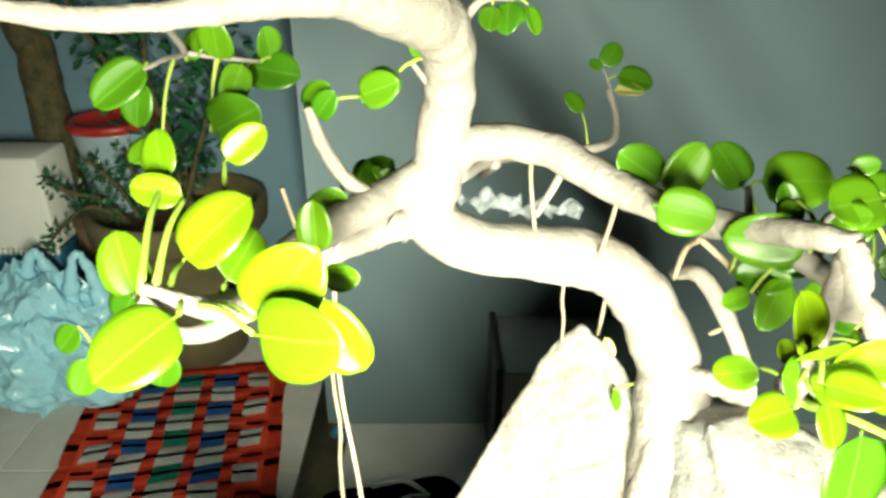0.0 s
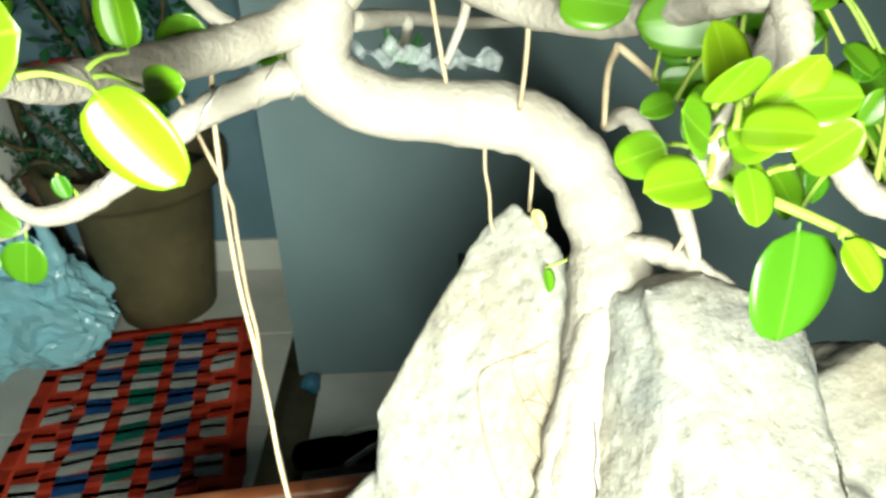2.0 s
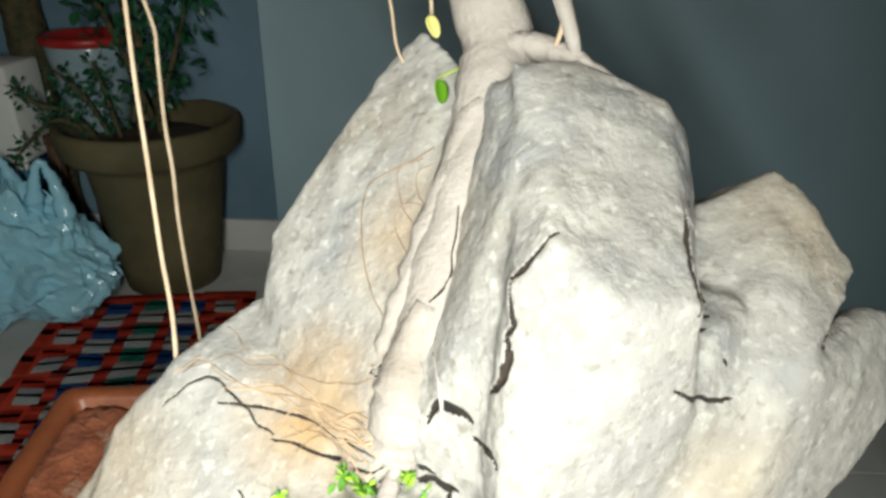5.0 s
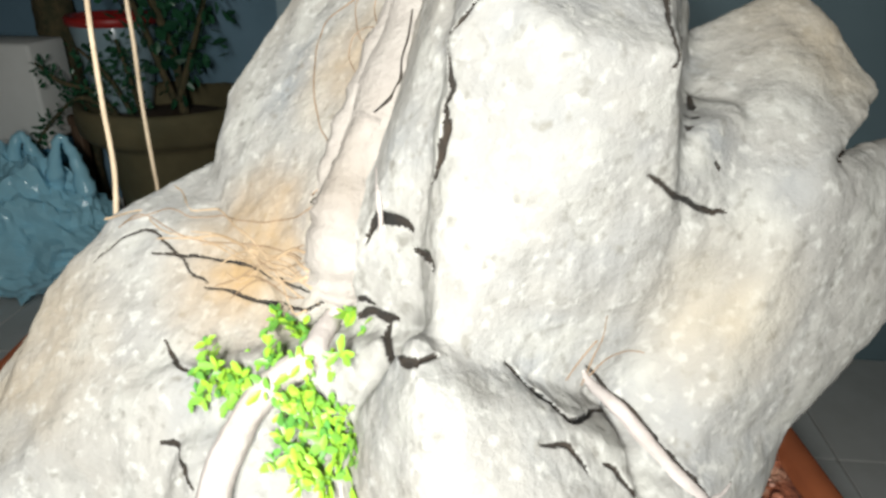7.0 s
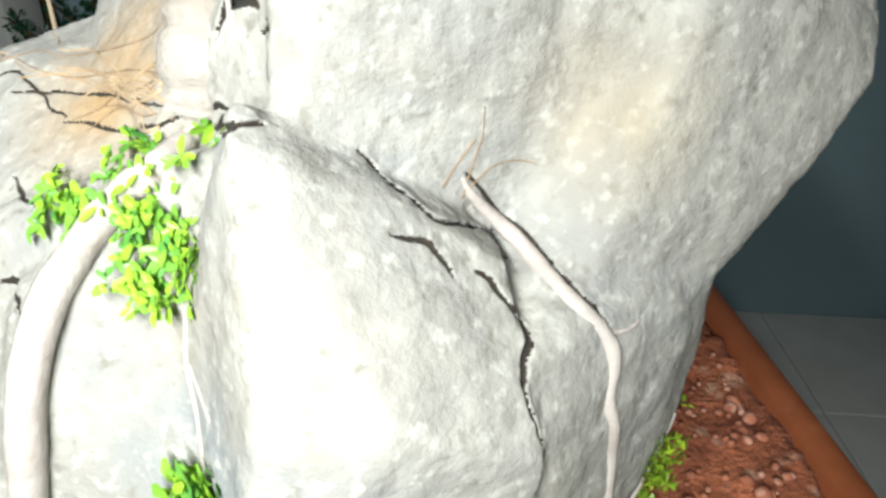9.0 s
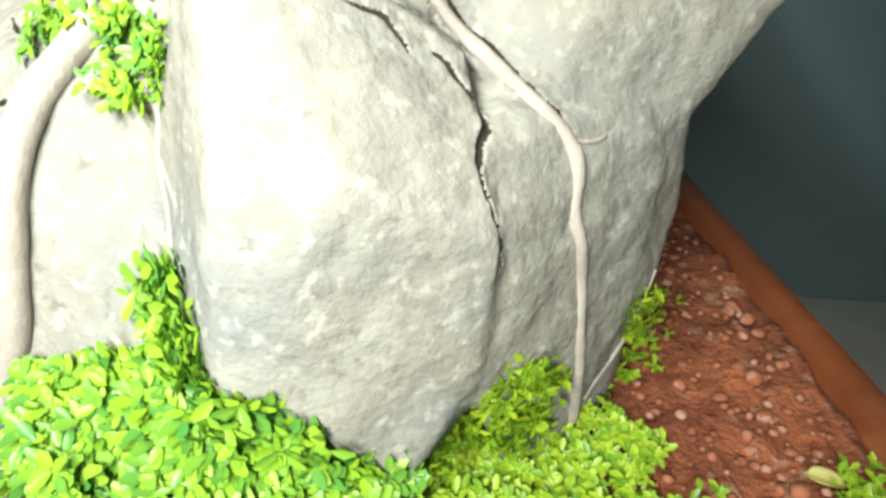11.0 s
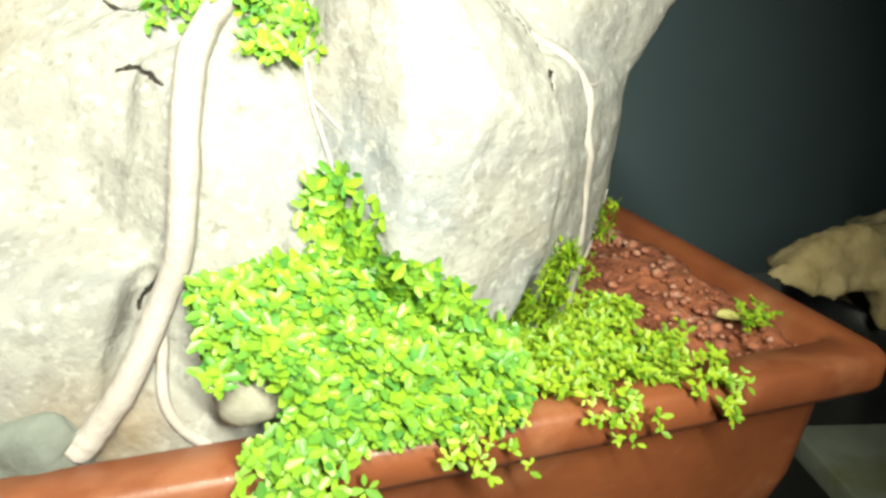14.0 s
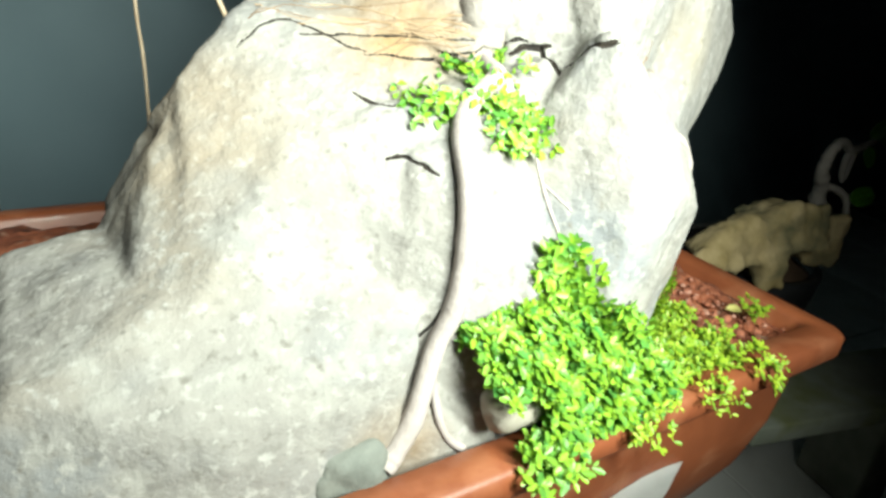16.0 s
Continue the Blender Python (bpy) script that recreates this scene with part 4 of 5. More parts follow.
NEAR_RIGHT += [(0.093, 0.140, 0.865, 0.078, 0.132, 0.867), (0.092, 0.140, 0.873, 0.081, 0.132, 0.882), (0.132, 0.170, 0.840, 0.124, 0.170, 0.854), (0.171, 0.190, 0.858, 0.174, 0.180, 0.872), (0.187, 0.200, 0.840, 0.182, 0.190, 0.855), (0.169, 0.210, 0.848, 0.163, 0.200, 0.841)]
HANGING = [
    (-0.147, 0.285, 0.822, -0.162, 0.280, 0.802), (-0.139, 0.280, 0.787, -0.148, 0.280, 0.762), (-0.156, 0.285, 0.797, -0.142, 0.280, 0.790), (-0.174, 0.290, 0.785, -0.178, 0.280, 0.782),
    (-0.160, 0.290, 0.779, -0.174, 0.280, 0.765), (-0.184, 0.290, 0.776, -0.193, 0.285, 0.755), (-0.112, 0.270, 0.820, -0.110, 0.270, 0.809), (-0.187, 0.290, 0.795, -0.199, 0.290, 0.780),
]
FAR_RIGHT = []
FAR_RIGHT += [(0.161, 0.215, 0.874, 0.168, 0.205, 0.867), (0.175, 0.215, 0.869, 0.174, 0.205, 0.877), (0.174, 0.215, 0.858, 0.181, 0.205, 0.850), (0.166, 0.215, 0.854, 0.173, 0.205, 0.846), (0.186, 0.215, 0.859, 0.180, 0.205, 0.871), (0.174, 0.215, 0.838, 0.181, 0.205, 0.832), (0.153, 0.215, 0.843, 0.155, 0.205, 0.831), (0.187, 0.215, 0.841, 0.191, 0.205, 0.838), (0.171, 0.215, 0.872, 0.162, 0.205, 0.865), (0.105, 0.220, 0.873, 0.125, 0.212, 0.881), (0.107, 0.220, 0.863, 0.127, 0.212, 0.863), (0.125, 0.220, 0.892, 0.118, 0.212, 0.883), (0.141, 0.220, 0.861, 0.139, 0.212, 0.844)]
FAR_RIGHT += [(0.138, 0.220, 0.885, 0.148, 0.212, 0.890), (0.121, 0.220, 0.870, 0.125, 0.212, 0.885), (0.150, 0.245, 0.868, 0.168, 0.235, 0.876), (0.132, 0.250, 0.858, 0.150, 0.240, 0.852), (0.162, 0.250, 0.884, 0.180, 0.240, 0.889), (0.178, 0.245, 0.852, 0.196, 0.238, 0.858), (0.129, 0.200, 0.846, 0.128, 0.195, 0.831), (0.144, 0.200, 0.841, 0.140, 0.200, 0.829), (0.146, 0.190, 0.849, 0.147, 0.185, 0.836), (0.172, 0.220, 0.856, 0.168, 0.210, 0.841), (0.198, 0.220, 0.831, 0.207, 0.220, 0.841), (0.184, 0.220, 0.832, 0.171, 0.215, 0.848), (0.182, 0.200, 0.829, 0.195, 0.210, 0.836)]
FAR_RIGHT += [(0.168, 0.200, 0.865, 0.164, 0.200, 0.853), (0.131, 0.180, 0.864, 0.120, 0.180, 0.870), (0.208, 0.250, 0.851, 0.193, 0.250, 0.862)]
SPROUTS = [
    (0.116, 0.455, 0.888, 0.141, 0.450, 0.884), (0.108, 0.455, 0.893, 0.117, 0.460, 0.909), (0.106, 0.455, 0.891, 0.099, 0.460, 0.898), (0.093, 0.440, 0.866, 0.083, 0.445, 0.880),
    (0.021, 0.300, 0.949, 0.019, 0.290, 0.939), (0.028, 0.300, 0.951, 0.026, 0.290, 0.939), (0.036, 0.300, 0.949, 0.040, 0.295, 0.937), (0.029, 0.300, 0.949, 0.035, 0.300, 0.942),
    (-0.033, 0.330, 0.852, -0.040, 0.320, 0.851), (-0.035, 0.330, 0.858, -0.027, 0.330, 0.865), (-0.032, 0.330, 0.860, -0.036, 0.330, 0.867),
]
BLADES = [
    (0.022, 0.465, 0.811, 0.014, 0.460, 0.836), (0.022, 0.465, 0.811, 0.028, 0.465, 0.838), (0.024, 0.465, 0.811, 0.033, 0.460, 0.826), (0.020, 0.465, 0.813, 0.010, 0.460, 0.826), (0.026, 0.465, 0.809, 0.036, 0.470, 0.831),
]
TWIGS = []
TWIGS += [[(-0.078, 0.19, 0.957, 0.0018), (-0.09, 0.23, 0.948, 0.0016), (-0.1, 0.265, 0.935, 0.0014), (-0.118, 0.29, 0.928, 0.0012), (-0.134, 0.3, 0.921, 0.0009)], [(-0.1, 0.265, 0.935, 0.0012), (-0.085, 0.28, 0.93, 0.0011), (-0.078, 0.292, 0.927, 0.0008)], [(0.001, 0.298, 0.905, 0.002), (-0.008, 0.29, 0.92, 0.0016), (-0.013, 0.283, 0.928, 0.001)], [(-0.131, 0.275, 0.801, 0.002), (-0.14, 0.282, 0.79, 0.0014), (-0.158, 0.288, 0.782, 0.0012), (-0.18, 0.29, 0.777, 0.0008)], [(0.118, 0.45, 0.862, 0.0014), (0.113, 0.454, 0.88, 0.001), (0.108, 0.455, 0.892, 0.0008)]]
TWIGS += [[(0.0, 0.295, 0.93, 0.003), (0.015, 0.298, 0.95, 0.002), (0.03, 0.3, 0.952, 0.0014)], [(0.1, 0.27, 0.884, 0.0016), (0.094, 0.268, 0.879, 0.001)], [(0.112, 0.225, 0.884, 0.0018), (0.122, 0.25, 0.884, 0.0014), (0.13, 0.268, 0.878, 0.001)], [(0.118, 0.205, 0.877, 0.0016), (0.14, 0.22, 0.888, 0.0014), (0.158, 0.235, 0.893, 0.001)]]
pick = random.Random(4)
NARROW = leaf_mesh("leaf_blade", DARK_LEAF, 0.3, 0.15, 0.15)
YELLOW = leaf_mesh("yellow_leaf", YELLOW_LEAF, 0.5, 0.2, 0.1)
for n, line in enumerate(TWIGS):
    part("twig", tube(bmesh.new(), line, 6, 5, 0.1, 40 + n), BARK, bonsai)
for row in BLADES:
    leaf = new("leaf", NARROW)
    leaf.matrix_basis, leaf.parent = leaf_pose(row[:3], row[3:], (0, -0.8, 0.5)), bonsai
leaf = tagged(new("leaf", YELLOW), "withered yellow leaf")
leaf.matrix_basis, leaf.parent = leaf_pose((0.114, 0.450, 0.879), (0.134, 0.445, 0.880), (0, -0.6, 0.7)), bonsai
leaf = tagged(new("leaf", YELLOW), "withered yellow leaf")
leaf.matrix_basis, leaf.parent = leaf_pose((0.085, 0.296, 0.784), (0.0895, 0.290, 0.775), (0, -0.6, 0.7)), bonsai
WOODY = [Vector(p[:3]) for line in [TRUNK, *BRANCHES, *TWIGS] for p in spline(line, 5)]
for row in LEFT_SHOOT + UPPER_LEFT + RIGHT_BRANCH + NEAR_RIGHT + FAR_RIGHT + HANGING + SPROUTS + [(0.0905, 0.287, 0.757, 0.0925, 0.282, 0.746)]:
    leaf = new("leaf", OVAL_LEAF if row[0] == 0.1205 else pick.choice(YOUNG_SHAPES if row in LEFT_SHOOT or (row in NEAR_RIGHT and row[5] > 0.825) else LEAF_SHAPES))
    facing = Vector((0.1 + pick.uniform(-0.35, 0.35), -0.85, 0.5 + pick.uniform(-0.35, 0.35)))
    leaf.matrix_basis = leaf_pose(row[:3], row[3:], facing, pick.uniform(-14, 14))
    leaf.parent = bonsai
    base = Vector(row[:3])
    near = min(WOODY, key=lambda p: (p - base).length)
    if 0.003 < (near - base).length < 0.05:
        middle = near.lerp(base, 0.5) + Vector((0, 0, 0.12 * (near - base).length))
        part("stalk", tube(bmesh.new(), [(*near, 0.0011), (*middle, 0.0008), (*base, 0.0007)], 5, 4), STALK, bonsai)

# ---- roots that creep over the rock ----
def creeping(line, sink=0.25, sides=9, steps=5):
    """A root that lies on the face of the rock; points are x, z, radius."""
    path = np.array([tuple(p) for p in spline(line, 3)])
    depth = np.array([on_rock(x, z)[0].y for x, z, r in path])
    wide = np.pad(depth, 2, mode="edge")
    if path[:, 2].max() > 0.0016:
        depth = np.array([np.sort(wide[k:k + 5])[1] for k in range(len(depth))])
    for _ in range(2 if path[:, 2].max() > 0.0016 else 0):
        wide = np.pad(depth, 1, mode="edge")
        depth = (wide[:-2] + 2 * depth + wide[2:]) / 4
    pts = [(x, y - r * (0.16 - 0.6 * sink), z, r) for (x, z, r), y in zip(path, depth)]
    return tube(bmesh.new(), pts, sides, 3, 0.14, int(line[0][0] * 1000))


CREEPING = []
CREEPING.append([(0.0835, 0.6255, 0.002), (0.0795, 0.6205, 0.0038), (0.0757, 0.6161, 0.005), (0.0655, 0.6085, 0.0052), (0.057, 0.5995, 0.0054), (0.0515, 0.5885, 0.0055), (0.0492, 0.5751, 0.0055), (0.0476, 0.5591, 0.0054), (0.0456, 0.5388, 0.0054), (0.0414, 0.5173, 0.0053), (0.0335, 0.4984, 0.0052), (0.0204, 0.4731, 0.0053), (0.0085, 0.4587, 0.0056), (0.0035, 0.4538, 0.006)])
CREEPING.append([(0.0335, 0.4985, 0.0022), (0.033, 0.4824, 0.0022), (0.0335, 0.4673, 0.0022), (0.0395, 0.4552, 0.0022), (0.048, 0.4475, 0.0022)])
CREEPING.append([(0.2085, 0.575, 0.0009), (0.2145, 0.5735, 0.0008), (0.2195, 0.574, 0.0005)])
CREEPING.append([(0.09, 0.585, 0.0007), (0.092, 0.57, 0.001), (0.097, 0.553, 0.0008), (0.1, 0.54, 0.0005)])
CREEPING.append([(0.092, 0.572, 0.0006), (0.102, 0.562, 0.0004)])
CREEPING.append([(0.2455, 0.5147, 0.0008), (0.2405, 0.4969, 0.0012), (0.232, 0.4816, 0.0012), (0.222, 0.468, 0.001)])
for n, line in enumerate(CREEPING):
    part("root", creeping(line, -0.25 if n == 0 else 0.6), ROOT, bonsai, "pale root pressed onto the rock")
GULLY = [(0.1651, 0.1538, 0.6178, 0.0006), (0.1676, 0.1564, 0.612, 0.0015), (0.1745, 0.1618, 0.6022, 0.0024), (0.1817, 0.1611, 0.5957, 0.0028), (0.1899, 0.1513, 0.5912, 0.0028), (0.1978, 0.1437, 0.5859, 0.0027), (0.2079, 0.1441, 0.5754, 0.0027), (0.211, 0.1437, 0.5667, 0.0026)]
GULLY += [(0.2127, 0.1416, 0.5537, 0.0025), (0.2139, 0.1438, 0.5426, 0.0024), (0.2153, 0.1479, 0.5281, 0.0024), (0.2171, 0.1496, 0.5087, 0.0024), (0.2201, 0.1523, 0.4875, 0.0026), (0.221, 0.158, 0.46, 0.003)]
snug = []
for x, y, z, r in GULLY:
    place, normal, _, _ = ROCK_TREE.find_nearest(Vector((x, y, z)))
    snug.append((*(place - normal * 0.25 * r), r))
part("root", tube(bmesh.new(), snug, 9, 6, 0.14, 3), ROOT, bonsai, "pale root pressed onto the rock")
FAN = [(0.0915, 0.197, 0.686, 0.005), (0.086, 0.1894, 0.668, 0.009), (0.0837, 0.1774, 0.6508, 0.014), (0.0829, 0.1726, 0.6372, 0.0145), (0.0815, 0.1712, 0.625, 0.012)]
part("root", tube(bmesh.new(), [(x, y + 0.78 * r, z, r) for x, y, z, r in FAN], 18, 8, 0.16, 21), BARK, bonsai, "broad root foot fanning out on the rock")
# Near-black tube laid on the bark; its colour paints the shade of a crack.
FISSURE_SHADE = [(0.0918, 0.1988, 0.6875, 0.0004), (0.0968, 0.201, 0.6918, 0.0006), (0.0985, 0.2025, 0.695, 0.0003), (0.1004, 0.2046, 0.6987, 0.0005), (0.1001, 0.21, 0.704, 0.0003), (0.1016, 0.2152, 0.7103, 0.0004), (0.1021, 0.2238, 0.7189, 0.0003)]
part("fissure", tube(bmesh.new(), FISSURE_SHADE, 6, 6, 0.3, 22), CRACK_SHADE, bonsai, "thin ragged dark tube painting a crack's shade beside the root")
part("root", tube(bmesh.new(), [(0.0945, 0.1868, 0.672, 0.0006), (0.0976, 0.1712, 0.6675, 0.0009), (0.0986, 0.1688, 0.6585, 0.0009), (0.0972, 0.1685, 0.652, 0.0005)], 7, 6, 0.2, 23), ROOT, bonsai)
HAIRS = []
HAIRS.append([(0.09, 0.73, 0.0006), (0.078, 0.722, 0.0006), (0.068, 0.716, 0.0006), (0.058, 0.708, 0.0006), (0.057, 0.696, 0.0006), (0.061, 0.683, 0.0006), (0.066, 0.676, 0.0006), (0.072, 0.672, 0.0006), (0.075, 0.666, 0.0006)])
HAIRS.append([(0.09, 0.709, 0.0005), (0.082, 0.71, 0.0005), (0.075, 0.706, 0.0005), (0.074, 0.699, 0.0005), (0.08, 0.694, 0.0005), (0.086, 0.69, 0.0005)])
HAIRS.append([(0.089, 0.724, 0.0005), (0.083, 0.72, 0.0005), (0.083, 0.714, 0.0005), (0.089, 0.709, 0.0005)])
HAIRS.append([(0.085, 0.725, 0.0005), (0.075, 0.72, 0.0005), (0.073, 0.715, 0.0005), (0.077, 0.707, 0.0005), (0.085, 0.701, 0.0005), (0.088, 0.694, 0.0005)])
HAIRS.append([(-0.026, 0.628, 0.0006), (-0.017, 0.633, 0.0006), (0.002, 0.631, 0.0006), (0.022, 0.63, 0.0006), (0.041, 0.634, 0.0006), (0.054, 0.637, 0.0006), (0.067, 0.638, 0.0006)])
HAIRS.append([(-0.024, 0.63, 0.0005), (-0.006, 0.635, 0.0005), (0.014, 0.635, 0.0005), (0.04, 0.641, 0.0005), (0.059, 0.647, 0.0005), (0.069, 0.654, 0.0005)])
HAIRS.append([(0.028, 0.619, 0.0005), (0.038, 0.623, 0.0005), (0.046, 0.629, 0.0005), (0.056, 0.635, 0.0005), (0.067, 0.642, 0.0005)])
HAIRS.append([(0.036, 0.617, 0.0005), (0.046, 0.624, 0.0005), (0.057, 0.627, 0.0005), (0.067, 0.635, 0.0005)])
HAIRS.append([(0.04, 0.624, 0.0005), (0.052, 0.626, 0.0005), (0.063, 0.626, 0.0005), (0.07, 0.628, 0.0005)])
HAIRS.append([(0.046, 0.631, 0.0005), (0.055, 0.631, 0.0005), (0.064, 0.635, 0.0005), (0.069, 0.638, 0.0005)])
HAIRS.append([(0.1685, 0.6288, 0.0005), (0.163, 0.6211, 0.0005), (0.1597, 0.6157, 0.0005)])
HAIRS.append([(0.098, 0.692, 0.00045), (0.093, 0.687, 0.00045), (0.088, 0.682, 0.00045), (0.083, 0.676, 0.00045)])
HAIRS.append([(0.081, 0.671, 0.00045), (0.077, 0.665, 0.00045), (0.073, 0.661, 0.00045), (0.068, 0.657, 0.00045)])
HAIRS.append([(0.1652, 0.6113, 0.0006), (0.1674, 0.62, 0.0005), (0.1701, 0.6288, 0.0004), (0.1706, 0.6375, 0.0003)])
HAIRS.append([(0.1674, 0.6146, 0.0005), (0.1728, 0.6195, 0.0004), (0.1794, 0.6206, 0.0004), (0.1859, 0.619, 0.0003)])
for line in HAIRS:
    part("hair_root", creeping([(x, z, 0.55 * r) for x, z, r in line], -0.7, 5), HAIR, bonsai, "thin brown hair root")

tangle = random.Random(21)
for _ in range(8):
    x0, z0, x1 = 0.074 + tangle.uniform(-0.004, 0.002), 0.634 + tangle.uniform(-0.012, 0.01), tangle.uniform(-0.03, 0.045)
    z1 = 0.628 + tangle.uniform(-0.01, 0.01)
    line = [(x0 + (x1 - x0) * k / 5, z0 + (z1 - z0) * k / 5 + tangle.uniform(-0.0022, 0.0022), tangle.uniform(0.0004, 0.0008) * (1 - 0.09 * k)) for k in range(6)]
    part("ledge_root", creeping(line, 0.4, 6), TAN_ROOT, bonsai, "thin tan root lying on the rock ledge")

# ---- creeping ground cover ----
CUP = np.array([(0, 0, 0), (0.15, 0.22, 0.05), (0.25, 0.55, 0.09), (0.1, 0.95, 0.0), (-0.1, 0.95, 0.0), (-0.25, 0.55, 0.09), (-0.15, 0.22, 0.05), (0, 0.5, -0.02)])
CUP_FACES = [(0, 1, 7), (1, 2, 7), (2, 3, 7), (3, 4, 7), (4, 5, 7), (5, 6, 7), (6, 0, 7)]


def carpet(name, sites, size, label, seed, green=CREEPER):
    """Rosettes of small cupped leaves at the sites (place, normal), all in one mesh."""
    pick = random.Random(seed)
    verts, faces = [], []
    for place, normal in sites:
        side = normal.orthogonal().normalized()
        other = normal.cross(side)
        start, count = pick.uniform(0, 6.28), pick.choice((3, 4, 4, 5))
        lift = pick.uniform(-0.002, 0.005) + 0.007 * noise.noise(place * 130)
        for k in range(count):
            a = start + 6.283 * k / count + pick.uniform(-0.3, 0.3)
            out = math.cos(a) * side + math.sin(a) * other
            rise = pick.uniform(-0.25, 0.75)
            along = (out + normal * rise).normalized()
            up = (normal - along * normal.dot(along)).normalized()
            across = along.cross(up)
            s = size * pick.uniform(0.6, 1.25)
            base = place + normal * (lift + 0.001) + Vector([pick.uniform(-0.0015, 0.0015) for _ in range(3)])
            n = len(verts)
            verts.extend([tuple(base + (across * c[0] + along * c[1] + up * c[2]) * s) for c in CUP])
            faces.extend([tuple(n + i for i in f) for f in CUP_FACES])
    me = bpy.data.meshes.new(name)
    me.from_pydata(verts, [], faces)
    me.polygons.foreach_set("use_smooth", [True] * len(faces))
    me.materials.append(green)
    return tagged(new(name, me), label, "ground cover", kind="stuff")


strew = random.Random(11)


def blotch(blobs, per):
    """Sites on the front of the rock inside ragged ellipses of x, z, half width, half height."""
    out = []
    for cx, cz, rx, rz in blobs:
        for _ in range(int(per * rx * rz)):
            a, r = strew.uniform(0, 6.283), strew.random() ** 0.5
            r *= 1 + 0.35 * noise.noise((math.cos(a) * 2 + cx * 90, math.sin(a) * 2, cz * 60))
            out.append(on_rock(cx + rx * r * math.cos(a), cz + rz * r * math.sin(a)))
    return out


carpet("creeping_plant", blotch([(0.045, 0.602, 0.013, 0.008), (0.066, 0.6165, 0.012, 0.0055), (0.085, 0.622, 0.008, 0.0045), (0.083, 0.597, 0.017, 0.013), (0.072, 0.606, 0.01, 0.008)], 330000), 0.0056, "small bright green creeping plant rooted on the rock", 1)
sites = blotch([(0.1, 0.53, 0.013, 0.017), (0.085, 0.508, 0.02, 0.012), (0.112, 0.512, 0.012, 0.012), (0.13, 0.493, 0.016, 0.014), (0.142, 0.479, 0.018, 0.01), (0.122, 0.514, 0.008, 0.008), (0.129, 0.508, 0.009, 0.008), (0.137, 0.499, 0.01, 0.009), (0.146, 0.489, 0.009, 0.009)], 420000)
for _ in range(1700):
    x, s = strew.uniform(0.046, 0.165), strew.random()
    if x < 0.046 + 0.018 * s + 0.008 * noise.noise((s * 9, 0, 4)):
        continue
    edge = noise.noise((x * 45, 3.3, 0)) * 0.012
    top, normal = on_rock(x, 0.508 - 0.036 * min(1.0, max(0.0, (x - 0.112) / 0.03)) + edge)
    low = Vector((x, 0.066 + 0.1 * (x - 0.05) + 0.5 * edge, 0.455))
    place = top.lerp(low, s) + Vector((0, -0.7, 0.7)) * (0.012 * math.sin(math.pi * s) * (1 + 1.2 * noise.noise((x * 60, s * 4, 0))))
    if (Vector((x - 0.067, 0, place.z - 0.475))).length > 0.0135:
        sites.append((place, Vector((0.1, -0.55, 0.8)).normalized()))
fine_sites = blotch([(0.197, 0.495, 0.012, 0.014), (0.186, 0.478, 0.02, 0.012), (0.238, 0.5, 0.006, 0.012)], 700000)
for _ in range(3000):
    x, y = strew.uniform(0.135, 0.278), strew.uniform(0.088, 0.215)
    if y > 0.085 + 0.105 * (x - 0.15) and x + 0.3 * (y - 0.1) < 0.262 + 0.03 * noise.noise((x * 50, y * 50, 0)):
        z = RIM - 0.008 + 0.014 * (0.6 + noise.noise((x * 40, y * 40, 1)))
        fine_sites.append((Vector((x, y, z)), Vector((strew.uniform(-0.3, 0.3), -0.45, 0.9)).normalized()))
for _ in range(130):
    x = strew.choice((0.078, 0.085, 0.15, 0.205, 0.255)) + strew.gauss(0, 0.008)
    s = strew.random()
    (fine_sites if x > 0.13 else sites).append((Vector((x, 0.072 + 0.105 * (x - 0.05) - 0.012 * s - 0.006, RIM + 0.006 - 0.02 * s * s)), Vector((0, -0.7, 0.7)).normalized()))
for cx, cy, wide, count in ((0.235, 0.225, 0.016, 60), (0.2, 0.285, 0.012, 40), (0.318, 0.142, 0.006, 26)):
    for _ in range(count):
        fine_sites.append((Vector((cx + strew.gauss(0, wide), cy + strew.gauss(0, wide), RIM - 0.003)), Vector((0, -0.3, 1)).normalized()))
carpet("creeping_plant", sites, 0.0066, "dense bright green creeping plant carpeting the soil", 2)
carpet("creeping_plant", fine_sites, 0.0047, "low yellow-green creeping plant spreading to the pot lip", 3, YELLOW_CREEPER)


def pebble(name, centre, size, material, label, seed, worn=0.12):
    bm = bmesh.new()
    bmesh.ops.create_icosphere(bm, subdivisions=4, radius=1.0)
    for v in bm.verts:
        k = 1 + worn * 2 * noise.noise(v.co * 1.1 + Vector((seed, 0, 0))) + worn * 0.5 * noise.noise(v.co * 3.7 + Vector((seed, 2, 0)))
        v.co = Vector([centre[i] + v.co[i] * k * size[i] for i in range(3)])
    return tagged(part(name, bm, material), label, "stone")


